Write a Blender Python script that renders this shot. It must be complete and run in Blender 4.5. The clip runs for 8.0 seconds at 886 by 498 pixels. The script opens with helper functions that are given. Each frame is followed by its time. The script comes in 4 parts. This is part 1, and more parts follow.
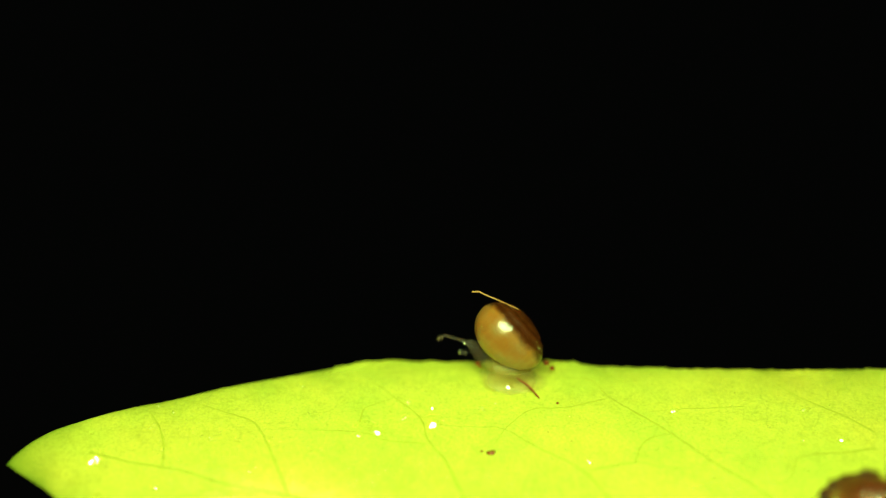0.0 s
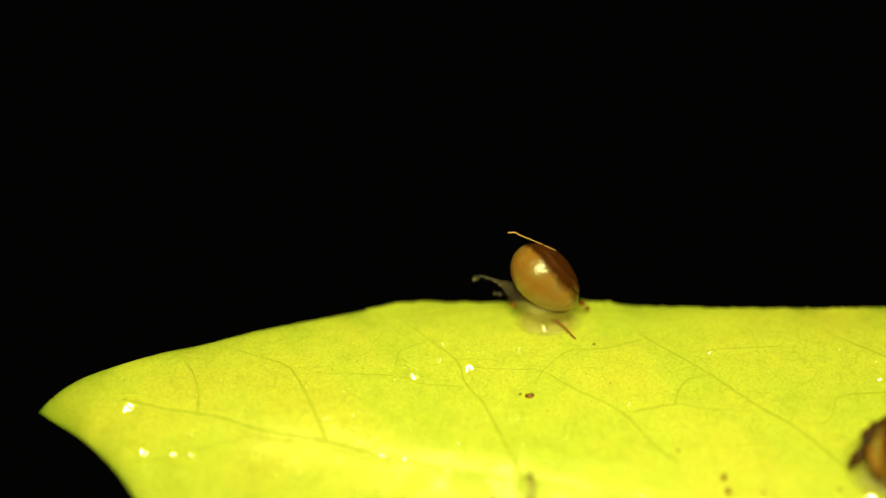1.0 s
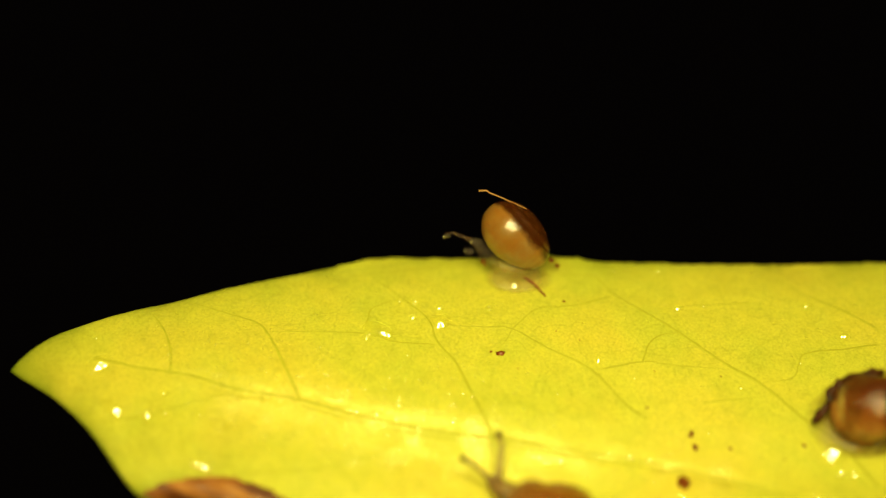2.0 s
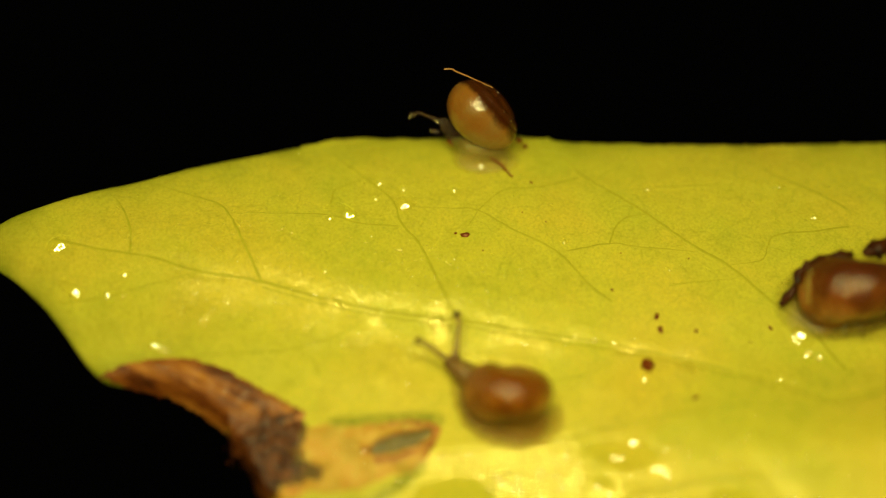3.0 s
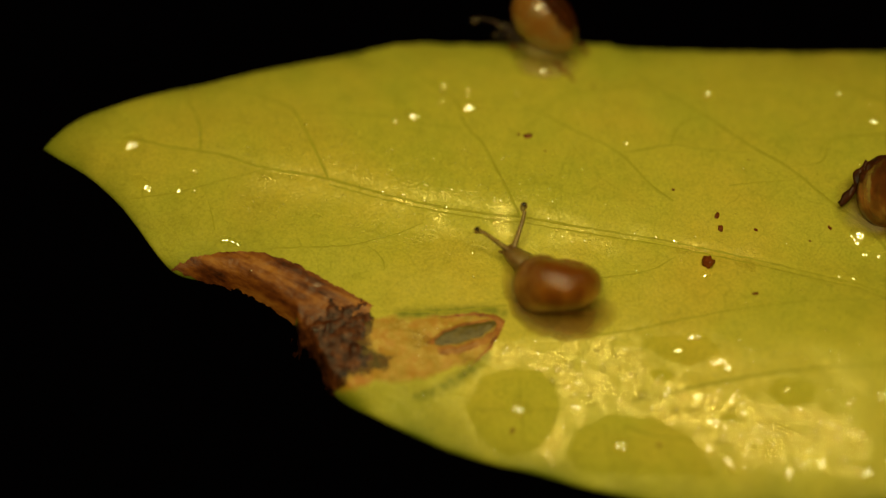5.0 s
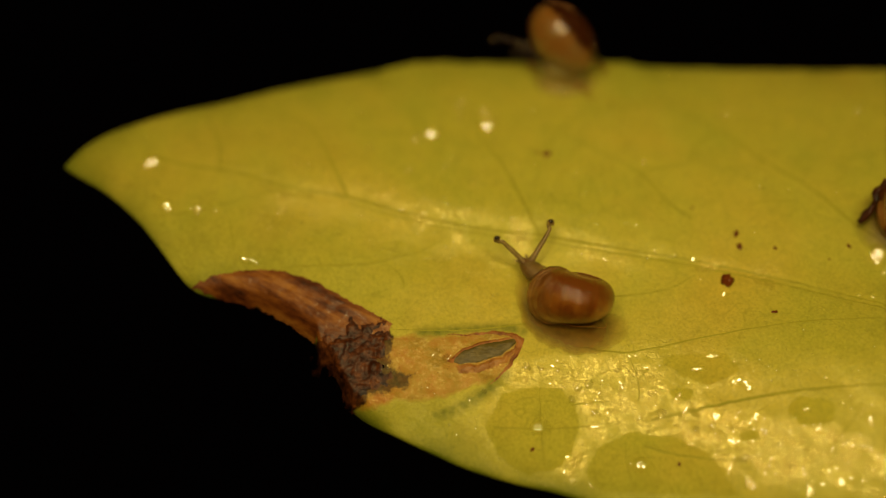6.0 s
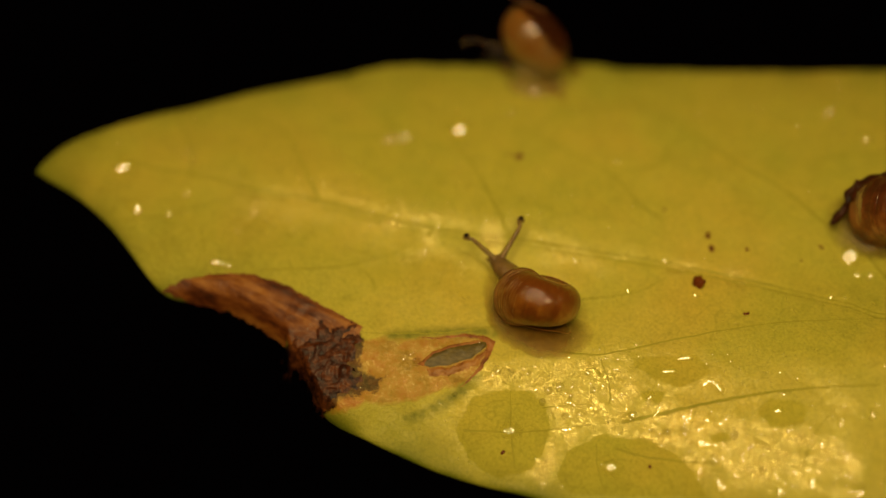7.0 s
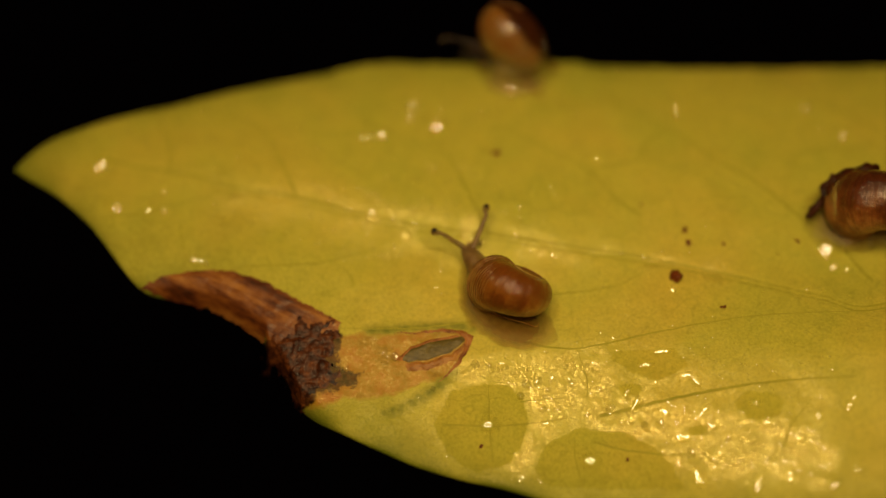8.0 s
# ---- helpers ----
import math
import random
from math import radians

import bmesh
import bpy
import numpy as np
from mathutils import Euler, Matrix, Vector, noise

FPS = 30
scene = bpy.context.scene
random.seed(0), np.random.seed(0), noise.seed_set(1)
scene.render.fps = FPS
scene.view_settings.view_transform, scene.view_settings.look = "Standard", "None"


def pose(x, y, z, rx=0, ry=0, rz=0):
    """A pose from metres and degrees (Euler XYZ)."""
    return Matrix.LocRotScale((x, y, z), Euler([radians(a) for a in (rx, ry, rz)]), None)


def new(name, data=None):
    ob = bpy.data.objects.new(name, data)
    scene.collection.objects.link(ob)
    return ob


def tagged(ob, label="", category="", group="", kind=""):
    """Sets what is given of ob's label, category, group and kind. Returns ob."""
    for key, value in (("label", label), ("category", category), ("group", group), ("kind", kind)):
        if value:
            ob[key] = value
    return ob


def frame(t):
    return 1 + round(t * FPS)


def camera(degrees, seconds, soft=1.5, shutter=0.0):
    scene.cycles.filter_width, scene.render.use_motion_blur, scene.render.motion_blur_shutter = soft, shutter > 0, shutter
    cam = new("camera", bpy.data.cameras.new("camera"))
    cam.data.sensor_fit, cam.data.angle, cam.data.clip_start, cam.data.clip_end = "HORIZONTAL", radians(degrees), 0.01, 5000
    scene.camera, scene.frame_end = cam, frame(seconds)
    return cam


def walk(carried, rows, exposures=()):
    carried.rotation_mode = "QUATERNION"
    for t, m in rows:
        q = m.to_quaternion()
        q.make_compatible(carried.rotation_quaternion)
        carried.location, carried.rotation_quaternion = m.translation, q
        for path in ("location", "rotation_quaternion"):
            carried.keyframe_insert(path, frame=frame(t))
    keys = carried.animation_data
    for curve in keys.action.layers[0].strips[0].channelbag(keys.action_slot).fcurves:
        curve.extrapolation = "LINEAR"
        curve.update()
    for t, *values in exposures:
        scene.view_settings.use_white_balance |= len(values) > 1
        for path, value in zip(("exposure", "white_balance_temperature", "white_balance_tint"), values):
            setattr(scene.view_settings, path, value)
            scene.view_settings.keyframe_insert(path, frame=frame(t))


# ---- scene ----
# Three small snails on a wet yellow leaf at night, lit by a ring of lamps round the lens.
# Lengths below are in millimetres (MM turns them into metres).
MM = 0.001

# ---- camera ----
cam = camera(35, 8.0, soft=1.3)
walk(cam, [
    (0.0, pose(0.00339, -0.03375, 0.08384, 33.932, 0.647, 0.826)),
    (0.5, pose(0.00108, -0.03170, 0.08394, 31.803, 0.067, 0.377)),
    (1.0, pose(-0.00100, -0.03122, 0.08365, 30.289, -0.169, -0.147)),
    (1.2, pose(-0.00173, -0.02963, 0.08403, 29.080, 0.207, 0.125)),
    (2.3, pose(-0.00226, -0.02910, 0.08509, 25.911, -2.372, -1.240)),
    (2.5, pose(-0.00119, -0.02839, 0.08480, 24.477, -2.201, -1.077)),
    (3.0, pose(0.00068, -0.02916, 0.08356, 22.614, -1.606, -0.848)),
    (3.5, pose(-0.00098, -0.03106, 0.08265, 21.730, -1.500, -0.493)),
    (4.0, pose(-0.00200, -0.03195, 0.08270, 21.025, -1.012, -0.028)),
    (4.5, pose(-0.00290, -0.03284, 0.08257, 21.341, -0.903, 0.025)),
    (4.7, pose(-0.00171, -0.03382, 0.08290, 21.258, -0.744, 0.037)),
    (5.8, pose(-0.00122, -0.03420, 0.08367, 21.811, -0.302, 0.028)),
    (6.0, pose(-0.00210, -0.03361, 0.08370, 21.763, -0.222, 0.132)),
    (6.5, pose(-0.00105, -0.03322, 0.08362, 21.854, -0.071, 0.055)),
    (7.0, pose(0.00000, -0.03371, 0.08345, 22.000, -0.000, 0.000)),
    (7.5, pose(-0.00033, -0.03399, 0.08345, 22.213, -0.256, -0.149)),
    (8.0, pose(0.00083, -0.03503, 0.08324, 22.652, -0.219, -0.429)),
], exposures=[
    (0.0, 1.25, 4450, -58),
    (0.6, 1.10, 4850, -46),
    (1.2, 0.93, 5500, -29),
    (2.4, 0.58, 6170, -5),
    (3.0, 0.17, 6170, -8),
    (3.5, -0.23, 6170, -8),
    (4.6, -0.60, 6150, 1),
    (5.8, -0.72, 6350, 19),
    (8.0, -0.72, 6450, 37),
])

# the lens is open wide, so that only a thin slice is sharp; what it is set on is keyed with the things that move
focus_target = new("focus_target")
cam.data.dof.use_dof = True
cam.data.dof.focus_object = focus_target
cam.data.dof.aperture_fstop = 6.9

# ---- world and lamps ----
world = bpy.data.worlds.new("night")
scene.world = world
world.use_nodes = True
world.node_tree.nodes["Background"].inputs["Color"].default_value = (1.0, 0.62, 0.55, 1)
world.node_tree.nodes["Background"].inputs["Strength"].default_value = 0.0007


def ring_lamps():
    """Six small lamps in a ring round the lens, as a macro ring light has them."""
    centre, aim = Vector((2, -5, 88)) * MM, Vector((3, 0, 0)) * MM
    turn = (aim - centre).to_track_quat("-Z", "Y").to_matrix().to_4x4()
    for k in range(6):
        a = math.radians(60 * k + 30)
        lamp = bpy.data.lights.new("ring_lamp", "AREA")
        lamp.shape, lamp.size = "DISK", 13 * MM
        lamp.energy, lamp.color = 0.0190, (1.0, 0.82, 0.33)
        ob = new("ring_lamp", lamp)
        ob.matrix_world = Matrix.Translation(centre) @ turn @ Matrix.Translation(
            (22 * MM * math.cos(a), 22 * MM * math.sin(a), 0))


ring_lamps()


# ---- materials ----
def material(name):
    m = bpy.data.materials.new(name)
    m.use_nodes = True
    nt = m.node_tree
    return m, nt, nt.nodes["Principled BSDF"]


def node(nt, kind, **sockets):
    n = nt.nodes.new(kind)
    for key, value in sockets.items():
        n.inputs[key.replace("_", " ")].default_value = value
    return n


def noise_of(nt, scale, detail=4.0, rough=0.55, stretch=(1, 1, 1), turn=0):
    co = nt.nodes.new("ShaderNodeTexCoord")
    mp = node(nt, "ShaderNodeMapping")
    mp.vector_type = "TEXTURE"
    mp.inputs["Scale"].default_value = [1 / v for v in stretch]
    mp.inputs["Rotation"].default_value = (0, 0, math.radians(turn))
    nz = node(nt, "ShaderNodeTexNoise", Scale=scale, Detail=detail, Roughness=rough)
    nt.links.new(co.outputs["Object"], mp.inputs["Vector"])
    nt.links.new(mp.outputs["Vector"], nz.inputs["Vector"])
    return nz.outputs["Fac"]


def ramp(nt, fac, stops):
    r = nt.nodes.new("ShaderNodeValToRGB")
    e = r.color_ramp.elements
    while len(e) < len(stops):
        e.new(0.5)
    for el, (p, c) in zip(e, stops):
        el.position, el.color = p, (*c, 1) if len(c) == 3 else c
    nt.links.new(fac, r.inputs["Fac"])
    return r.outputs["Color"]


def blend(nt, fac, a, b, mode="MIX"):
    n = nt.nodes.new("ShaderNodeMix")
    n.data_type, n.blend_type = "RGBA", mode
    for sock, v in ((n.inputs["Factor"], fac), (n.inputs["A"], a), (n.inputs["B"], b)):
        if isinstance(v, (int, float)):
            sock.default_value = v
        elif isinstance(v, tuple):
            sock.default_value = (*v, 1)
        else:
            nt.links.new(v, sock)
    return n.outputs["Result"]


def maths(nt, op, a, b=0.0, c=0.0):
    n = nt.nodes.new("ShaderNodeMath")
    n.operation = op
    for sock, v in zip(n.inputs, (a, b, c)):
        if isinstance(v, (int, float)):
            sock.default_value = v
        else:
            nt.links.new(v, sock)
    return n.outputs["Value"]


def bump(nt, height, dist, strength=1.0, before=None):
    n = node(nt, "ShaderNodeBump", Distance=dist)
    if isinstance(strength, (int, float)):
        n.inputs["Strength"].default_value = strength
    else:
        nt.links.new(strength, n.inputs["Strength"])
    nt.links.new(height, n.inputs["Height"])
    if before is not None:
        nt.links.new(before, n.inputs["Normal"])
    return n.outputs["Normal"]


def leaf_material():
    m, nt, p = material("leaf_green")
    broad = noise_of(nt, 90, 3)
    fine = noise_of(nt, 1100, 5, 0.65)
    cells = nt.nodes.new("ShaderNodeTexVoronoi")
    cells.inputs["Scale"].default_value = 4200
    co = nt.nodes.new("ShaderNodeTexCoord")
    nt.links.new(co.outputs["Object"], cells.inputs["Vector"])
    base = ramp(nt, broad, [(0.3, (0.42, 0.41, 0.036)), (0.5, (0.49, 0.44, 0.041)), (0.72, (0.55, 0.43, 0.044))])
    base = blend(nt, ramp(nt, noise_of(nt, 210, 4, 0.6, (1, 1.5, 1), -12), [(0.42, (0, 0, 0)), (0.68, (0.3, 0.3, 0.3))]), base, (0.56, 0.43, 0.043))
    mottle = ramp(nt, fine, [(0.34, (0.91, 0.92, 0.87)), (0.52, (1, 1, 1)), (0.72, (1.05, 1.04, 1.05))])
    col = blend(nt, 1.0, base, mottle, "MULTIPLY")
    for size, wide, dark in ((330, 0.022, 0.18), (1150, 0.05, 0.10)):
        net = nt.nodes.new("ShaderNodeTexVoronoi")
        net.feature = "DISTANCE_TO_EDGE"
        net.inputs["Scale"].default_value = size
        warp = node(nt, "ShaderNodeTexNoise", Scale=size * 1.3, Detail=2.0)
        nt.links.new(co.outputs["Object"], warp.inputs["Vector"])
        add = nt.nodes.new("ShaderNodeVectorMath")
        add.operation = "MULTIPLY_ADD"
        add.inputs[1].default_value = (0.9 / size,) * 3
        nt.links.new(warp.outputs["Color"], add.inputs[0])
        nt.links.new(co.outputs["Object"], add.inputs[2])
        nt.links.new(add.outputs["Vector"], net.inputs["Vector"])
        line = ramp(nt, net.outputs["Distance"], [(0.0, (1, 1, 1)), (wide, (0, 0, 0))])
        col = blend(nt, maths(nt, "MULTIPLY", line, maths(nt, "MULTIPLY", fine, dark * 2)), col, (0.17, 0.18, 0.01))
    # the lower rim and dying margin stay greener; the top rim's shade is tinted in too
    rim = nt.nodes.new("ShaderNodeAttribute")
    rim.attribute_name = "rim"
    col = blend(nt, rim.outputs["Fac"], col, (0.12, 0.145, 0.006))
    grain = ramp(nt, noise_of(nt, 5200, 3, 0.7), [(0.34, (0.85, 0.87, 0.78)), (0.5, (1, 1, 1)), (0.68, (1.10, 1.08, 1.08))])
    col = blend(nt, 1.0, col, grain, "MULTIPLY")
    specks = ramp(nt, noise_of(nt, 2600, 2, 0.5), [(0.72, (0, 0, 0)), (0.78, (1, 1, 1))])
    col = blend(nt, maths(nt, "MULTIPLY", specks, 0.4), col, (0.16, 0.17, 0.01))
    wither = nt.nodes.new("ShaderNodeAttribute")
    wither.attribute_name = "wither"
    tan = ramp(nt, noise_of(nt, 560, 6, 0.7), [(0.30, (0.20, 0.11, 0.008)), (0.45, (0.33, 0.19, 0.013)), (0.55, (0.38, 0.18, 0.015)), (0.66, (0.36, 0.12, 0.014))])
    patchy = maths(nt, "MULTIPLY_ADD", maths(nt, "SUBTRACT", noise_of(nt, 900, 4, 0.6), 0.5), 0.9, wither.outputs["Fac"])
    col = blend(nt, ramp(nt, patchy, [(0.25, (0, 0, 0)), (0.7, (1, 1, 1))]), col, tan)
    rot = nt.nodes.new("ShaderNodeAttribute")
    rot.attribute_name = "rot"
    foul = ramp(nt, noise_of(nt, 900, 5, 0.7), [(0.36, (0.016, 0.005, 0.002)), (0.62, (0.11, 0.034, 0.008))])
    spread = maths(nt, "MULTIPLY_ADD", maths(nt, "SUBTRACT", noise_of(nt, 1300, 5, 0.7), 0.5), 1.6, rot.outputs["Fac"])
    col = blend(nt, ramp(nt, spread, [(0.35, (0, 0, 0)), (0.6, (1, 1, 1))]), col, foul)
    wet = nt.nodes.new("ShaderNodeAttribute")
    wet.attribute_name = "wet"
    film = nt.nodes.new("ShaderNodeAttribute")
    film.attribute_name = "film"
    # the water's edge is sharp and ragged
    shore = maths(nt, "MULTIPLY_ADD", maths(nt, "SUBTRACT", noise_of(nt, 620, 6, 0.72), 0.5), 0.62, wet.outputs["Fac"])
    pool = ramp(nt, shore, [(0.485, (0, 0, 0)), (0.53, (1, 1, 1))])
    dry = maths(nt, "SUBTRACT", 1.0, pool)
    nt.links.new(col, p.inputs["Base Color"])
    # the dried film lies in clumps, drawn out along the leaf
    clump = ramp(nt, noise_of(nt, 900, 5, 0.72, (0.75, 1.5, 1), -28), [(0.40, (0.10, 0.10, 0.10)), (0.54, (1, 1, 1))])
    crust = maths(nt, "MULTIPLY", maths(nt, "MULTIPLY", film.outputs["Fac"], dry), clump)
    speck = nt.nodes.new("ShaderNodeTexVoronoi")
    speck.inputs["Scale"].default_value = 7000
    nt.links.new(co.outputs["Object"], speck.inputs["Vector"])
    split = nt.nodes.new("ShaderNodeSeparateColor")
    nt.links.new(speck.outputs["Color"], split.inputs["Color"])
    glint = maths(nt, "MULTIPLY_ADD", maths(nt, "POWER", split.outputs["Red"], 4.0), 1.5, 0.45)
    nt.links.new(maths(nt, "SUBTRACT", 0.40, maths(nt, "MULTIPLY", crust, 0.25)), p.inputs["Roughness"])
    nt.links.new(maths(nt, "ADD", 0.02, maths(nt, "ADD", maths(nt, "MULTIPLY", dry, 0.19), maths(nt, "MULTIPLY", maths(nt, "MULTIPLY", crust, glint), 1.25))), p.inputs["Specular IOR Level"])
    grainy = maths(nt, "ADD", noise_of(nt, 5200, 3, 0.65), maths(nt, "MULTIPLY", cells.outputs["Distance"], 0.3))
    n1 = bump(nt, noise_of(nt, 700, 3), 0.00012, maths(nt, "MULTIPLY", dry, maths(nt, "ADD", 0.18, maths(nt, "MULTIPLY", crust, -0.06))))
    n2 = bump(nt, noise_of(nt, 5600, 3, 0.75, (0.7, 1.4, 1), -30), 0.00003, maths(nt, "ADD", 0.03, maths(nt, "MULTIPLY", dry, maths(nt, "ADD", 0.16, maths(nt, "MULTIPLY", crust, 0.62)))), n1)
    n3 = bump(nt, grainy, 0.00005, maths(nt, "ADD", 0.08, maths(nt, "MULTIPLY", dry, maths(nt, "ADD", 0.42, maths(nt, "MULTIPLY", crust, 0.30)))), n2)
    nt.links.new(n3, p.inputs["Normal"])
    p.inputs["Specular Tint"].default_value = (1.0, 0.86, 0.34, 1)
    p.inputs["Subsurface Weight"].default_value = 0.15
    p.inputs["Subsurface Radius"].default_value = (1.0, 0.9, 0.15)
    p.inputs["Subsurface Scale"].default_value = 0.0006
    return m


def plain_material(name, stops, scale, rough=0.5, relief=0.00005, relief_scale=2500, strength=0.5, sss=0.0, radius=(1, 0.5, 0.2), sss_scale=0.001, spec=0.5, stretch=(1, 1, 1), coat=0.0, turn=0):
    m, nt, p = material(name)
    nt.links.new(ramp(nt, noise_of(nt, scale, 6, 0.68, stretch, turn), stops), p.inputs["Base Color"])
    p.inputs["Roughness"].default_value = rough
    p.inputs["Specular IOR Level"].default_value = spec
    nt.links.new(bump(nt, noise_of(nt, relief_scale, 4, 0.6, stretch, turn), relief, strength), p.inputs["Normal"])
    p.inputs["Subsurface Weight"].default_value = sss
    p.inputs["Subsurface Radius"].default_value = radius
    p.inputs["Subsurface Scale"].default_value = sss_scale
    p.inputs["Coat Weight"].default_value = coat
    p.inputs["Coat Roughness"].default_value = 0.08
    return m


def water_material(name, gloss_rough, share, passes=0.95):
    """Clear water as a thin skin: it lets light pass and mirrors the lamps."""
    m, nt, p = material(name)
    nt.nodes.remove(p)
    clear = node(nt, "ShaderNodeBsdfTransparent")
    clear.inputs["Color"].default_value = (passes, passes, passes * 0.97, 1)
    gloss = node(nt, "ShaderNodeBsdfGlossy", Roughness=gloss_rough)
    gloss.inputs["Color"].default_value = (share, share, share, 1)
    both = nt.nodes.new("ShaderNodeAddShader")
    nt.links.new(clear.outputs["BSDF"], both.inputs[0])
    nt.links.new(gloss.outputs["BSDF"], both.inputs[1])
    nt.links.new(both.outputs["Shader"], nt.nodes["Material Output"].inputs["Surface"])
    return m


def shell_material(name, dark, mid, pale, band, clear=0.25, coat=0.35, lined=0.75, lump=0.35, band_from=0.42, shine=0.25, band_soft=0.3, lumps=1200):
    """Thin amber shell: growth lines across the whorl, a darker band along the seam, glossy, lit through."""
    m, nt, p = material(name)
    att = nt.nodes.new("ShaderNodeAttribute")
    att.attribute_name = "growth"
    seam = nt.nodes.new("ShaderNodeAttribute")
    seam.attribute_name = "seam"
    lines = nt.nodes.new("ShaderNodeTexNoise")
    lines.noise_dimensions = "1D"
    lines.inputs["Scale"].default_value, lines.inputs["Detail"].default_value = 6, 3
    nt.links.new(att.outputs["Fac"], lines.inputs["W"])
    fine = nt.nodes.new("ShaderNodeTexNoise")
    fine.noise_dimensions = "1D"
    fine.inputs["Scale"].default_value, fine.inputs["Detail"].default_value = 17, 3
    nt.links.new(att.outputs["Fac"], fine.inputs["W"])
    fresh = maths(nt, "MINIMUM", 1.0, maths(nt, "MAXIMUM", 0.08, maths(nt, "MULTIPLY_ADD", att.outputs["Fac"], 0.6, 1.0)))
    cloud = noise_of(nt, 420, 5, 0.62)
    fac = maths(nt, "ADD", maths(nt, "MULTIPLY", lines.outputs["Fac"], 0.16), maths(nt, "MULTIPLY", cloud, 0.84))
    body = ramp(nt, fac, [(0.40, dark), (0.5, mid), (0.60, pale)])
    edge = ramp(nt, maths(nt, "ADD", seam.outputs["Fac"], maths(nt, "MULTIPLY", maths(nt, "SUBTRACT", cloud, 0.5), 0.5)), [(band_from, (0, 0, 0)), (band_from + band_soft, (1, 1, 1))])
    stripe = ramp(nt, fine.outputs["Fac"], [(0.36, (0.3, 0.24, 0.2)), (0.5, (1, 1, 1)), (0.62, (1.8, 1.75, 1.7))])
    tone = blend(nt, maths(nt, "MULTIPLY", fresh, lined), blend(nt, edge, body, band), stripe, "MULTIPLY")
    nt.links.new(tone, p.inputs["Base Color"])
    p.inputs["Roughness"].default_value = 0.36
    p.inputs["Specular IOR Level"].default_value = shine
    p.inputs["Subsurface Weight"].default_value = 0.35
    p.inputs["Subsurface Radius"].default_value = (1.0, 0.45, 0.12)
    p.inputs["Subsurface Scale"].default_value = 0.0007
    p.inputs["Transmission Weight"].default_value = clear
    p.inputs["Coat Weight"].default_value = coat
    p.inputs["Coat Roughness"].default_value = 0.06
    lumpy = bump(nt, noise_of(nt, lumps, 4, 0.65), 0.24 / lumps, lump)
    grown = bump(nt, lines.outputs["Fac"], 0.00016, 0.5 if lined > 0.3 else 0.4, lumpy)
    if lined > 0.3:
        grown = bump(nt, fine.outputs["Fac"], 0.00010, fresh, grown)
    nt.links.new(grown, p.inputs["Normal"])
    nt.links.new(grown, p.inputs["Coat Normal"])
    return m


def flesh_material(name, dark, pale, clear, spec=0.5, hem=False):
    m, nt, p = material(name)
    nt.links.new(ramp(nt, noise_of(nt, 1600, 5, 0.65), [(0.3, dark), (0.7, pale)]), p.inputs["Base Color"])
    p.inputs["Roughness"].default_value = 0.3
    p.inputs["Specular IOR Level"].default_value = spec
    p.inputs["Subsurface Weight"].default_value = 0.6
    p.inputs["Subsurface Radius"].default_value = (1.0, 0.75, 0.45)
    p.inputs["Subsurface Scale"].default_value = 0.0007
    p.inputs["Alpha"].default_value = 1.0 - clear
    if hem:
        thick = nt.nodes.new("ShaderNodeAttribute")
        thick.attribute_name = "thick"
        nt.links.new(maths(nt, "MULTIPLY", thick.outputs["Fac"], 1.0 - clear), p.inputs["Alpha"])
    nt.links.new(bump(nt, noise_of(nt, 5200, 3), 0.00005, 0.5), p.inputs["Normal"])
    return m


LEAF = leaf_material()
VEIN = plain_material("leaf_vein", [(0.35, (0.33, 0.305, 0.018)), (0.65, (0.41, 0.37, 0.024))], 900, 0.5, sss=0.1, sss_scale=0.0004, spec=0.08)
UNDERSIDE = plain_material("leaf_underside", [(0.3, (0.16, 0.22, 0.02)), (0.7, (0.24, 0.28, 0.03))], 400, 0.6)
DEAD = plain_material("dead_leaf", [(0.33, (0.030, 0.007, 0.0015)), (0.43, (0.11, 0.028, 0.004)), (0.53, (0.22, 0.070, 0.009)), (0.66, (0.38, 0.155, 0.026))], 430, 0.42, 0.00003, 6500, 1.0, spec=0.20, stretch=(0.5, 1.9, 1), turn=-27, coat=0.06)
ROT = plain_material("rotten_leaf", [(0.34, (0.010, 0.003, 0.0015)), (0.48, (0.050, 0.013, 0.003)), (0.60, (0.12, 0.034, 0.007)), (0.70, (0.22, 0.075, 0.014))], 1500, 0.40, 0.00004, 6000, 1.0, spec=0.16, coat=0.04)
HOLLOW = plain_material("wet_hollow", [(0.3, (0.070, 0.050, 0.008)), (0.7, (0.17, 0.12, 0.020))], 1500, 0.25, spec=0.15, stretch=(1, 2, 1))
FLAKED = plain_material("flaked_skin", [(0.36, (0.22, 0.075, 0.009)), (0.62, (0.44, 0.19, 0.022))], 1100, 0.35, 0.0001, 2600, 0.8, spec=0.25)
SEAM = plain_material("dry_rim", [(0.36, (0.17, 0.050, 0.008)), (0.62, (0.42, 0.16, 0.025))], 1300, 0.4, 0.0001, 2600, 0.8, spec=0.2)
WATER = water_material("water_bead", 0.10, 0.22)
STILL = water_material("water_still", 0.05, 0.07)
GLARE = water_material("water_arc", 0.22, 0.40)
BEAD = water_material("water_thick_bead", 0.06, 0.16, 0.84)
AMBER = shell_material("shell_amber", (0.15, 0.042, 0.003), (0.27, 0.095, 0.008), (0.42, 0.19, 0.024), (0.17, 0.05, 0.005), 0.0, 1.0, 0.4, 0.9, shine=0.06, lumps=2000)
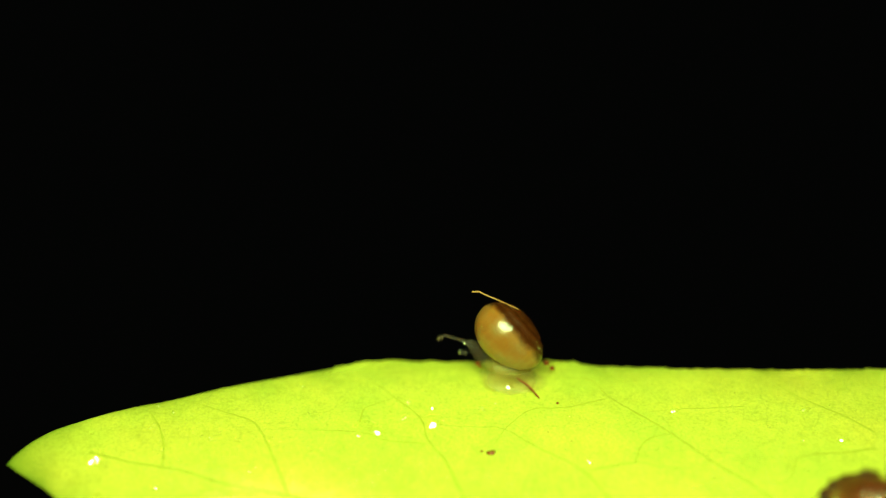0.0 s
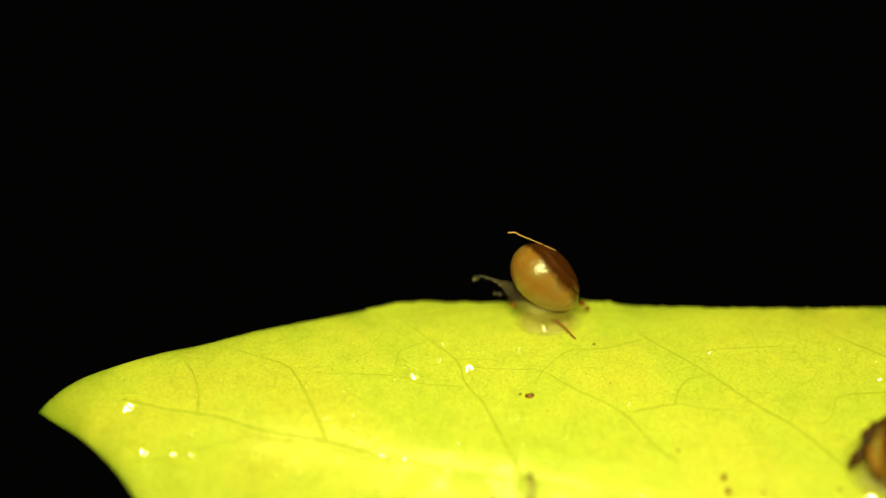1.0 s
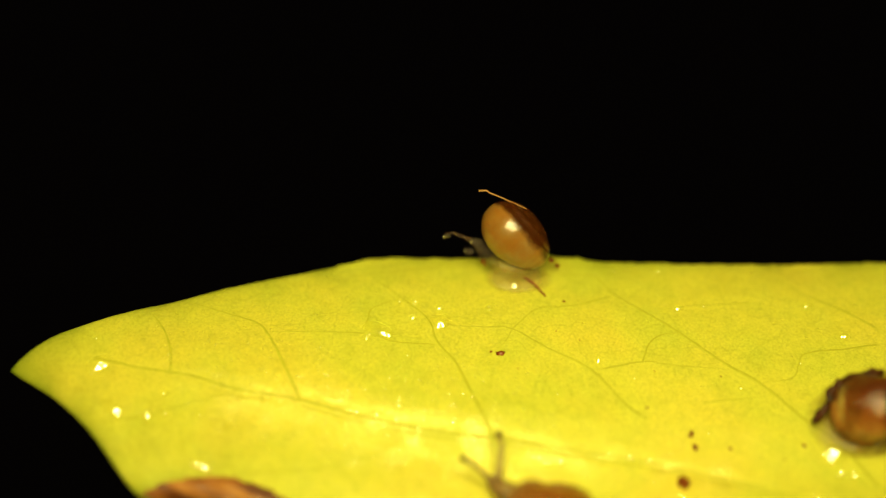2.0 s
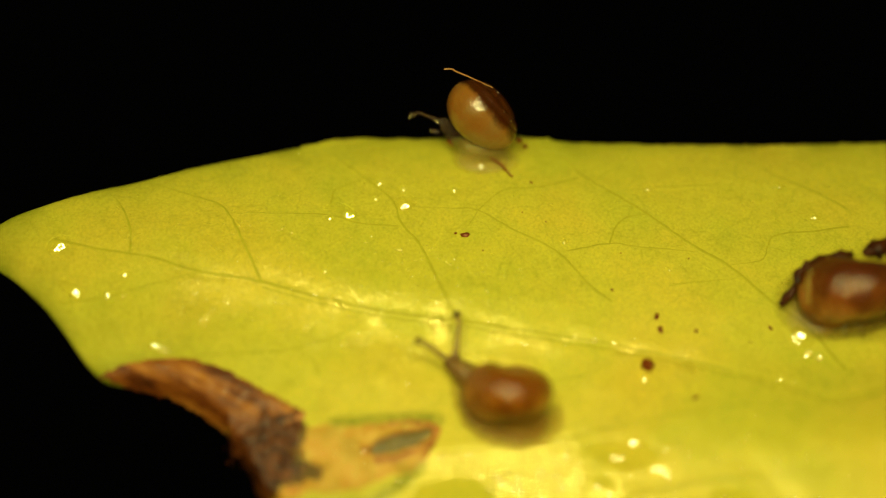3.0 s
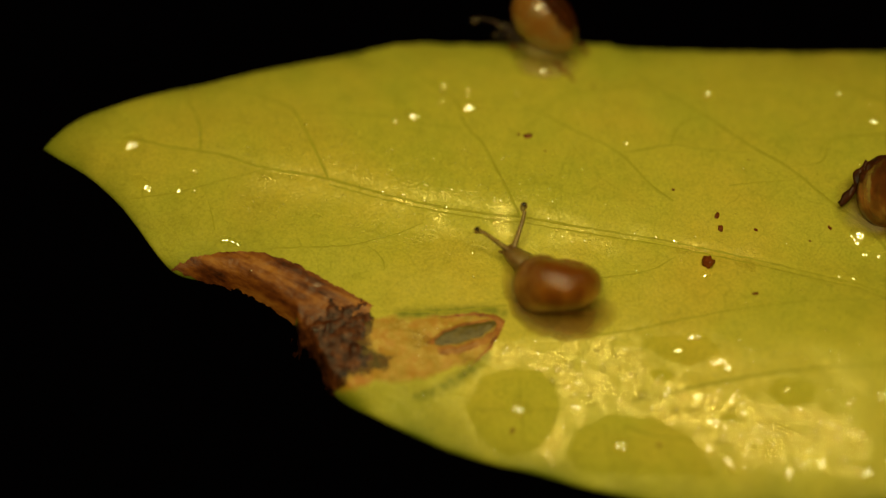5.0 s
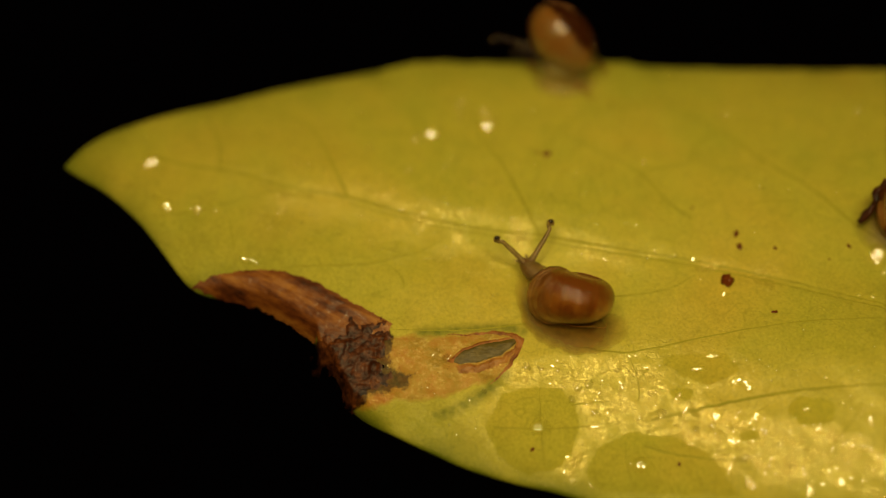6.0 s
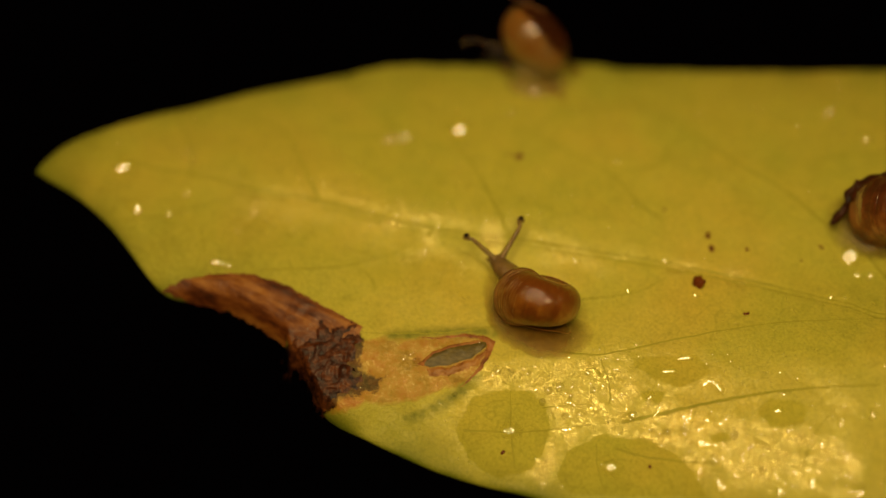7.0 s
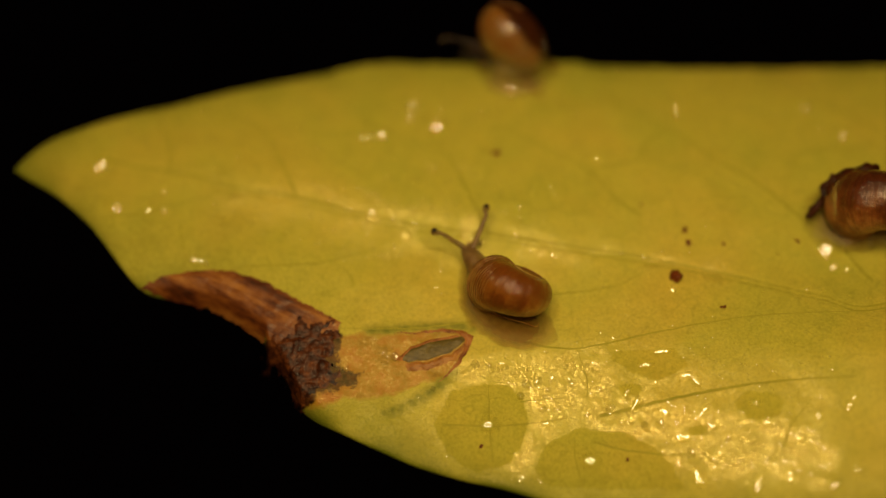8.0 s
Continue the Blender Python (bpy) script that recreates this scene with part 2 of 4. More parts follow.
HONEY = shell_material("shell_honey", (0.22, 0.090, 0.012), (0.22, 0.105, 0.020), (0.22, 0.128, 0.036), (0.045, 0.011, 0.0015), 0.0, 1.0, 0.06, 0.35, 0.42, shine=0.1, band_soft=0.14)
RUST = shell_material("shell_rust", (0.10, 0.026, 0.005), (0.19, 0.058, 0.010), (0.32, 0.125, 0.028), (0.08, 0.020, 0.005), 0.0, 0.9, 0.31, 0.9, shine=0.06)
LAMELLA = plain_material("shell_lamella", [(0.35, (0.20, 0.08, 0.012)), (0.65, (0.42, 0.22, 0.05))], 2600, 0.3, spec=0.5)
FLESH = flesh_material("snail_flesh", (0.15, 0.078, 0.024), (0.30, 0.165, 0.05), 0.40)
HEM = flesh_material("snail_hem", (0.23, 0.105, 0.009), (0.33, 0.165, 0.015), 0.26, 0.08, True)
PALE = flesh_material("snail_flesh_pale", (0.36, 0.26, 0.055), (0.50, 0.37, 0.085), 0.46, 0.2, True)
GREY = flesh_material("snail_head_grey", (0.16, 0.105, 0.08), (0.27, 0.185, 0.145), 0.86)
OCHRE = flesh_material("snail_foot_ochre", (0.17, 0.10, 0.018), (0.26, 0.16, 0.032), 0.10, 0.2, True)
EYE = plain_material("snail_eye", [(0.3, (0.010, 0.006, 0.004)), (0.7, (0.03, 0.018, 0.01))], 2000, 0.15)
DIRT = plain_material("brown_dirt", [(0.3, (0.07, 0.015, 0.003)), (0.7, (0.25, 0.060, 0.009))], 1500, 0.3, 0.00006, 2500, 0.6, spec=0.15)
CRUST = plain_material("dark_crust", [(0.3, (0.008, 0.003, 0.001)), (0.7, (0.065, 0.017, 0.004))], 1500, 0.35, 0.00010, 2500, 0.8, spec=0.14)
STRAW = plain_material("dry_straw", [(0.3, (0.26, 0.10, 0.02)), (0.7, (0.46, 0.22, 0.06))], 2500, 0.45)


# ---- building tools ----
def part(name, bm, mat, parent=None, label=""):
    bmesh.ops.recalc_face_normals(bm, faces=bm.faces)
    me = bpy.data.meshes.new(name)
    for f in bm.faces:
        f.smooth = True
    bm.to_mesh(me)
    bm.free()
    me.materials.append(mat)
    ob = new(name, me)
    ob.parent = parent
    return tagged(ob, label)


def curve(points, n):
    """n + 1 points along a smooth curve through the given ones, evenly spread."""
    p = [Vector(q) for q in points]
    p = [2 * p[0] - p[1], *p, 2 * p[-1] - p[-2]]
    dense = []
    for i in range(1, len(p) - 2):
        for k in range(16):
            s = k / 16
            dense.append(0.5 * (2 * p[i] + (p[i + 1] - p[i - 1]) * s + (2 * p[i - 1] - 5 * p[i] + 4 * p[i + 1] - p[i + 2]) * s * s
                                + (3 * p[i] - p[i - 1] - 3 * p[i + 1] + p[i + 2]) * s ** 3))
    dense.append(p[-2])
    run = [0.0]
    for a, b in zip(dense, dense[1:]):
        run.append(run[-1] + (b - a).length)
    out, j = [], 0
    for k in range(n + 1):
        want = run[-1] * k / n
        while j < len(run) - 2 and run[j + 1] < want:
            j += 1
        s = (want - run[j]) / max(run[j + 1] - run[j], 1e-9)
        out.append(dense[j].lerp(dense[j + 1], min(max(s, 0), 1)))
    return out


def height_table(points, lo, hi, n=400):
    """y as a function of x along a smooth curve."""
    c = curve([(x, y, 0) for x, y in points], 300)
    xs, ys = [q.x for q in c], [q.y for q in c]
    grid = np.linspace(lo, hi, n)
    return grid, np.interp(grid, xs, ys)


def bumpy(x, y, z=0.0):
    return noise.noise(Vector((x, y, z)))


# ---- the leaf's shape ----
TIP, END = -26.9, 46.0
TOP_EDGE = [(-26.9, 5.7), (-26.4, 6.6), (-25.4, 7.7), (-23.8, 8.8), (-20.3, 10.3), (-16.5, 11.35), (-13.0, 12.6), (-9.3, 13.6), (-5.5, 14.6), (-3.2, 15.2), (0.7, 15.25), (4, 15.25), (9.4, 15.3), (14, 14.75), (20, 14.65), (26, 14.55), (31, 14.7), (37, 14.2), (43, 9), (46, -0.5)]
LOW_EDGE = [(-26.9, 5.7), (-26.2, 5.2), (-24.92, 4.41), (-23.76, 3.63), (-22.58, 2.63), (-21.40, 1.46), (-20.41, 0.23), (-17.93, -2.81), (-15.72, -3.38), (-13.50, -3.92), (-11.70, -4.88), (-10.02, -6.23), (-9.56, -7.47), (-8.90, -8.05), (-8.16, -9.41), (-7.53, -10.61), (-6.37, -11.56), (-4.62, -12.46), (-2.89, -13.29), (-0.82, -14.21), (0.55, -14.69), (2.94, -15.36), (4.98, -15.80), (9, -16.9), (15, -17.9), (24, -18.0), (32, -17), (40, -12), (44, -6.5), (46, -1.5)]
MIDRIB = [(-26.63, 5.87), (-21.60, 6.53), (-18.25, 5.68), (-14.95, 5.06), (-12.36, 4.15), (-8.01, 3.31), (-4.40, 2.23), (-0.82, 1.34), (2.03, 0.88), (4.52, 0.57), (7.72, 0.01), (11.26, -0.56), (14.44, -1.12), (19.66, -2.39), (25.01, -3.97), (28.15, -5.00), (36, -2.6), (46, -1.0)]
RIB_X, RIB_Y = height_table(MIDRIB, -27, 46)
TOP_X, TOP_Y = height_table(TOP_EDGE, TIP, END, 2000)
LOW_X, LOW_Y = height_table(LOW_EDGE, TIP, END, 2000)


def surf(x, y):
    """Height of the leaf's upper face."""
    z = -(0.0135 if y > 0 else 0.003) * y * y
    u, w = max(0, x - 4), min(1, max(0, (-y - 1) / 8))
    z += 0.0055 * u * u * w * w * (3 - 2 * w)
    if -19 < x < -5:
        # the dead margin curls down
        e = y - float(np.interp(x, LOW_X, LOW_Y))
        z -= 0.95 * max(0, 1 - e / 1.6) ** 2 * min(1, (x + 19) / 3, (-5 - x) / 2)
    d = y - float(np.interp(x, RIB_X, RIB_Y))
    # the blade tilts up across the midrib near the tip
    z += 0.24 * d * math.exp(-(d / 2.8) ** 2) * min(1, max(0, (x + 20) / 6)) * min(1, max(0, (13 - x) / 9))
    deep = min(1.0, max(0.0, (x + 26) / 14))
    z += deep * (0.015 * math.exp(-((d - 0.8) / 0.5) ** 2) - 0.07 * math.exp(-(d / 0.30) ** 2) - 0.02 * math.exp(-((d + 1.2) / 0.9) ** 2))
    z += 0.10 * bumpy(x * 0.16, y * 0.22, 1.7) + 0.05 * bumpy(x * 0.5, y * 0.6, 5.1)
    return z


def on_leaf(x, y, lift=0.0):
    return Vector((x, y, surf(x, y) + lift)) * MM


def tilt_on_leaf(x, y):
    """The turn that lays a thing's z along the leaf's normal."""
    e = 0.8
    n = Vector((surf(x - e, y) - surf(x + e, y), surf(x, y - e) - surf(x, y + e), 2 * e))
    return Vector((0, 0, 1)).rotation_difference(n.normalized()).to_matrix().to_4x4()


def inside(x, y, shape):
    """How far (mm) inside a closed outline, negative outside."""
    best, hit_in, n = 1e9, False, len(shape)
    for i in range(n):
        (x0, y0), (x1, y1) = shape[i], shape[(i + 1) % n]
        dx, dy = x1 - x0, y1 - y0
        s = min(1, max(0, ((x - x0) * dx + (y - y0) * dy) / (dx * dx + dy * dy + 1e-12)))
        best = min(best, math.hypot(x - x0 - s * dx, y - y0 - s * dy))
        if (y0 > y) != (y1 > y) and x < (x1 - x0) * (y - y0) / (y1 - y0) + x0:
            hit_in = not hit_in
    return best if hit_in else -best


PUDDLES = [
    [(1.78, -9.69), (4.05, -9.27), (5.44, -9.27), (6.29, -10.34), (6.60, -11.74), (6.05, -13.12), (5.28, -14.21), (3.28, -14.82), (1.58, -13.63), (0.73, -11.73)],
    [(6.88, -14.56), (7.77, -12.96), (9.51, -12.12), (12.23, -12.45), (14.05, -13.32), (15.09, -14.47), (15.75, -15.99), (10.74, -15.89), (7.70, -15.68)],
    [(18.87, -10.84), (19.73, -10.25), (21.05, -10.25), (21.97, -10.99), (21.58, -11.83), (19.94, -11.99)],
    [(11.84, -9.72), (12.71, -9.32), (13.66, -9.59), (13.35, -10.18), (12.33, -10.26)],
    [(11.59, -7.56), (12.82, -7.30), (15.74, -7.32), (16.51, -8.45), (14.75, -9.45), (13.08, -8.86)],
    [(16.11, -12.28), (17.29, -12.15), (17.42, -12.67), (16.32, -12.80)],
]
FILM = [(1.78, -9.27), (2.32, -7.83), (4.78, -7.47), (10.37, -7.54), (12.37, -9.38), (16.34, -11.26), (21.56, -12.17), (24.92, -14.03), (23.80, -16.22), (17.10, -15.37), (13.55, -13.24), (9.52, -11.95), (7.43, -13.13), (6.01, -15.17), (5.00, -14.48), (6.77, -12.09), (6.13, -9.63), (4.05, -9.09)]
OUTER_FILM = [(2.68, -6.75), (7.63, -6.03), (12.98, -4.60), (18.06, -6.27), (25.76, -8.26), (25.66, -16.31), (7.36, -15.68), (0.55, -14.48), (-2.92, -10.33)]


BRUISES = [[(3.11, -5.72), (1.98, -5.50), (0.57, -5.54), (-1.56, -5.72), (-3.32, -5.79)], [(1.89, -8.48), (0.98, -9.48), (-0.14, -10.19), (-1.35, -10.89), (-2.15, -11.03)]]


WITHERED = [(-6.85, -6.01), (-4.73, -6.01), (-2.97, -6.12), (-0.85, -6.01), (1.27, -5.79), (2.62, -5.94), (3.11, -6.23), (2.82, -7.04), (2.24, -7.91), (1.26, -8.91), (-0.14, -9.20), (-1.53, -9.69), (-3.27, -10.19), (-4.66, -10.05), (-6.39, -10.68), (-7.26, -10.40)]


ROTTEN = [(-9.84, -6.38), (-7.92, -5.87), (-5.46, -5.28), (-4.91, -6.01), (-5.35, -7.11), (-5.05, -8.19), (-3.71, -8.48), (-3.91, -9.27), (-5.72, -9.62), (-6.75, -10.19), (-7.56, -10.86), (-8.34, -9.27), (-9.98, -7.47)]


def bruise_at(x, y):
    """How dark the leaf is bruised there, by the distance from the bruised lines."""
    near = 9.0
    for k, line in enumerate(BRUISES):
        for (x0, y0), (x1, y1) in zip(line, line[1:]):
            dx, dy = x1 - x0, y1 - y0
            u = min(1, max(0, ((x - x0) * dx + (y - y0) * dy) / (dx * dx + dy * dy)))
            near = min(near, math.hypot(x - x0 - u * dx, y - y0 - u * dy) / (0.35, 0.45)[k])
    return math.exp(-near ** 2)


def build_leaf():
    leaf = tagged(new("leaf"), "glossy yellow-green leaf, wet, with a withered brown margin", "leaf")
    nx, ny = 420, 150
    bm = bmesh.new()
    wet_l, film_l, rim_l, wither_l, rot_l = (bm.verts.layers.float.new(k) for k in ("wet", "film", "rim", "wither", "rot"))
    rows = []
    for i in range(nx + 1):
        s = i / nx
        x = TIP + (END - TIP) * s ** 1.35
        lo, hi = float(np.interp(x, LOW_X, LOW_Y)), float(np.interp(x, TOP_X, TOP_Y))
        col = []
        for j in range(ny + 1):
            v = j / ny
            v = v * v * (3 - 2 * v) * 0.35 + v * 0.65
            ragged = 0.12 * bumpy(x * 0.9, 3.3) + (0.12 if x < 9 else 0.30) * max(0, bumpy(x * 1.6, 9.1)) + 0.05 * bumpy(x * 4.2, 2.1)
            top = hi + (ragged if x > -5 else ragged * 0.25) * min(1, (x - TIP) / 4)
            y = lo + (top - lo) * v
            edge = min(y - lo, top - y)
            z = surf(x, y) + 0.16 * math.exp(-((top - y) / 0.35) ** 2) * (x > -6) * (0.6 + bumpy(x * 0.8, 4.4)) - 0.18 * math.exp(-edge / 0.12)
            vert = bm.verts.new((x * MM, y * MM, z * MM))
            wx, wy = x + 0.18 * bumpy(x * 2, y * 2, 3), y + 0.18 * bumpy(x * 2, y * 2, 8)
            vert[wet_l] = 0.0
            if x > -8 and y < 0:
                vert[wet_l] = min(1, max(0, 0.5 + max(inside(x, y, q) for q in PUDDLES) / 1.6))
                vert[film_l] = min(1, max(0, 0.55 + inside(wx, wy, FILM) / 0.9)) + 0.42 * min(1, max(0, inside(wx, wy, OUTER_FILM) / 2.0)) * max(0.15, 0.7 + 1.1 * bumpy(x * 0.35, y * 0.5, 4))
            if x < 34:
                vert[film_l] = max(vert[film_l], 0.22 * max(0, 0.35 + bumpy(x * 0.3, y * 0.4, 12)))
            if -16 < x < 24:
                rib = y - float(np.interp(x, RIB_X, RIB_Y))
                vert[film_l] = max(vert[film_l], (1.3 * math.exp(-((rib + 0.2) / 0.5) ** 2) + 0.5 * math.exp(-((rib + 0.3) / 2.4) ** 2)) * max(0, 0.3 + 1.7 * bumpy(x * 0.45, y * 0.6, 9)))
                left = min(1, max(0, (x + 19) / 5)) * min(1, max(0, (12 - x) / 8))
                vert[film_l] = max(vert[film_l], left * (0.82 * math.exp(-((rib - 0.9) / 1.3) ** 2) + 0.7 * math.exp(-((rib + 2.2) / 1.2) ** 2)) * (0.7 + 0.9 * bumpy(x * 0.5, y * 0.7, 15)))
            # the last term darkens the top edge: shade of its curl, put into the colour
            greener = math.exp(-max(0, y - lo) / 1.3) * (0.75 if x < 30 else 0.4) + 0.25 * math.exp(-(x - TIP) / 3) + 0.55 * math.exp(-max(0, top - y) / 0.9)
            if -20 < x < 3:
                greener += 0.34 * math.exp(-max(0, y - lo) / 4.5) * min(1, (3 - x) / 4, (x + 20) / 2)
            if x > 8 and y < -2:
                greener += 0.03 * min(1, (x - 8) / 8, (-2 - y) / 3)
            greener *= 0.9 + 0.8 * bumpy(x * 0.35, y * 0.35, 2)
            if -12 < x < 6 and y < 0:
                vert[rot_l] = min(1, max(0, 0.5 + inside(wx, wy, ROTTEN) / 0.9))
                vert[wither_l] = min(1, max(0, 0.5 + inside(wx, wy, WITHERED) / 0.7))
                vert[film_l] = max(vert[film_l], 0.42 * vert[wither_l] * (1 - vert[rot_l]))
                greener = max(greener, bruise_at(x, y) * (0.75 + 0.5 * bumpy(x * 2.5, y * 2.5, 6)))
            vert[rim_l] = min(1, max(0, greener))
            col.append(vert)
        rows.append(col)
    for a, b in zip(rows, rows[1:]):
        for j in range(ny):
            bm.faces.new((a[j], b[j], b[j + 1], a[j + 1]))
    blade = part("blade", bm, LEAF, leaf)
    solid = blade.modifiers.new("thickness", "SOLIDIFY")
    solid.thickness, solid.offset, solid.material_offset, solid.material_offset_rim = 0.32 * MM, -1, 1, 0
    blade.data.materials.append(UNDERSIDE)
    return leaf


leaf = build_leaf()


def ribbon(name, points, width, mat, lift=0.02, taper=0.35, parent=None, label="", n=None):
    """A low rounded strip that lies on the leaf along a curve."""
    length = sum(math.dist(a, b) for a, b in zip(points, points[1:]))
    path = curve([(x, y, 0) for x, y in points], n or max(10, int(length / 0.22)))
    bm, last = bmesh.new(), None
    for i, q in enumerate(path):
        a, b = path[max(0, i - 1)], path[min(len(path) - 1, i + 1)]
        side = Vector((a.y - b.y, b.x - a.x, 0)).normalized()
        q = q + side * 0.05 * bumpy(q.x * 1.5, q.y * 1.5, 6)
        w = 0.5 * width * (taper + (1 - taper) * math.sin(math.pi * min(1, 0.5 + 0.5 * (1 - i / len(path))))) * (1 + 0.25 * bumpy(q.x * 2, q.y * 2))
        ring = []
        for off, up in ((-1, -0.03), (-0.5, 0.65), (0, 1), (0.5, 0.65), (1, -0.03)):
            s = q + side * off * w
            ring.append(bm.verts.new(on_leaf(s.x, s.y, lift * up)))
        if last:
            for k in range(4):
                bm.faces.new((last[k], ring[k], ring[k + 1], last[k + 1]))
        last = ring
    return part(name, bm, mat, parent, label)


def build_veins():
    def vein(points, width=0.15):
        ribbon("vein", points, width, VEIN, 0.014, parent=leaf)
    ribbon("midrib", [(x, y + 0.16) for x, y in MIDRIB[1:]], 0.17, VEIN, 0.010, 0.9, leaf, "sunken midrib, darker than the blade")
    ribbon("midrib", [(x, y - 0.16) for x, y in MIDRIB[5:]], 0.13, VEIN, 0.010, 0.9, leaf)
    vein([(-18.17, 10.05), (-17.44, 9.11), (-16.82, 7.74), (-16.58, 6.42), (-16.61, 5.56)], 0.16)
    vein([(-15.87, 11.13), (-12.78, 9.98), (-11.24, 9.37), (-10.25, 8.22), (-9.21, 6.01), (-8.02, 3.39)], 0.16)
    vein([(-10.27, 8.58), (-7.87, 8.59), (-3.79, 8.47), (-1.94, 7.80), (0.65, 7.58)], 0.11)
    vein([(-3.51, 13.40), (-1.59, 11.60), (0.29, 9.66), (0.84, 7.81), (2.10, 6.05), (3.15, 3.54), (3.83, 1.93), (4.38, 0.69)], 0.18)
    vein([(-1.59, 11.50), (-3.46, 10.60), (-3.81, 9.40)], 0.10)
    vein([(-6.19, 13.38), (-3.52, 13.66), (0.72, 14.34), (3.43, 14.53)], 0.10)
    vein([(1.41, 9.19), (4.02, 8.97), (5.88, 8.84), (8.04, 7.39), (10.89, 5.65), (12.91, 3.15), (14.28, 1.95)], 0.15)
    vein([(5.27, 7.60), (6.07, 8.98), (7.84, 10.56), (10.13, 10.77), (12.86, 11.58)], 0.12)
    vein([(9.38, 13.59), (11.88, 13.39), (13.25, 11.68), (15.36, 9.97), (17.09, 8.56), (19.78, 6.11), (22.16, 4.41), (24.43, 1.97), (26.73, 0.03), (28.61, -2.75)], 0.20)
    vein([(17.07, 8.47), (15.74, 8.24), (14.91, 7.42), (14.43, 6.18)], 0.13)
    vein([(20.09, 5.59), (16.80, 5.84), (14.43, 6.18), (11.62, 5.65)], 0.11)
    vein([(11.88, 13.33), (13.88, 13.99), (17.02, 14.23)], 0.10)
    vein([(15.79, 10.46), (18.48, 10.72), (22.33, 10.93)], 0.09)
    vein([(24.65, 13.20), (26.31, 11.76), (28.71, 10.28), (30.63, 8.85)], 0.15)
    vein([(22.18, 4.58), (24.25, 4.92), (24.76, 5.91), (25.45, 6.79), (28.12, 7.11), (30.36, 7.47)], 0.13)
    vein([(22.43, 3.58), (20.21, 3.37), (18.00, 3.08)], 0.09)
    vein([(-12.54, 4.11), (-14.83, 3.49), (-17.96, 2.48), (-20.74, 1.97)], 0.11)
    vein([(-15.78, 1.90), (-15.42, 0.74), (-15.22, -0.21)], 0.10)
    vein([(-1.89, 0.45), (-4.36, -0.58), (-7.16, -1.22), (-11.37, -1.44)], 0.12)
    vein([(-5.40, -1.21), (-4.51, -2.07), (-4.32, -2.81)], 0.09)
    vein([(26.18, -9.73), (21.09, -9.73), (17.75, -10.09), (14.35, -10.67), (10.91, -11.38)], 0.20)
    vein([(26.99, -5.18), (21.62, -5.22), (18.13, -5.58), (14.62, -6.16), (11.10, -6.89), (9.00, -7.07), (6.20, -6.57)], 0.11)
    vein([(9.70, -6.98), (9.94, -7.89), (10.30, -9.33), (10.20, -10.21)], 0.10)
    vein([(14.22, -1.90), (12.37, -2.86), (9.50, -3.31), (7.71, -3.42)], 0.12)
    vein([(9.19, -11.42), (6.77, -11.74), (4.01, -11.91), (1.24, -11.80)], 0.13)
    vein([(4.15, -9.34), (4.18, -11.73), (4.39, -14.14)], 0.11)
    vein([(16.85, -13.94), (14.19, -13.80), (12.19, -13.48), (10.51, -13.00)], 0.12)
    vein([(9.33, -12.64), (9.38, -14.18), (9.74, -15.54)], 0.11)
    vein([(8.89, -10.19), (7.50, -10.28), (6.11, -10.41)], 0.10)
    vein([(-5.10, -5.57), (-0.85, -5.65), (3.40, -5.20)], 0.09)
    vein([(23.59, -10.91), (22.18, -12.54), (21.38, -14.52)], 0.10)


build_veins()


def crust_patch(name, outline, mat, label="", lift=0.06, rough=0.05, ragged=0.12, step=0.085, slope=0.25, freq=1.6, sink=0.0):
    """A raised or withered piece of leaf skin inside a ragged outline."""
    xs, ys = [q[0] for q in outline], [q[1] for q in outline]
    nx, ny = int((max(xs) - min(xs) + 0.8) / step) + 1, int((max(ys) - min(ys) + 0.8) / step) + 1
    bm, grid = bmesh.new(), {}

    def deep(x, y):
        return inside(x + ragged * bumpy(x * 1.9, y * 1.9, 3), y + ragged * bumpy(x * 1.9, y * 1.9, 8), outline) + ragged * 0.5 * bumpy(x * 6, y * 6, 1)
    for i in range(nx + 1):
        for j in range(ny + 1):
            x, y = min(xs) - 0.4 + i * step, min(ys) - 0.4 + j * step
            d = deep(x, y)
            if d < -1.5 * step:
                continue
            if d < 0:
                gx, gy = deep(x + 0.02, y) - d, deep(x, y + 0.02) - d
                g = max(1e-4, math.hypot(gx, gy))
                x, y = x - d * gx / g, y - d * gy / g
            e = min(1, max(0, d / slope))
            e = e * e * (3 - 2 * e)
            z = 0.012 + lift * e - sink * min(1, max(0, d / 0.5)) + rough * e * (bumpy(x * freq, y * freq, 7) + 0.6 * bumpy(x * freq * 3, y * freq * 3, 2) + 0.3 * bumpy(x * freq * 8, y * freq * 8, 4))
            grid[i, j] = bm.verts.new(on_leaf(x, y, max(z, 0.012)))
    for i, j in list(grid):
        four = [grid.get(k) for k in ((i, j), (i + 1, j), (i + 1, j + 1), (i, j + 1))]
        if all(four):
            bm.faces.new(four)
    return part(name, bm, mat, leaf, label)


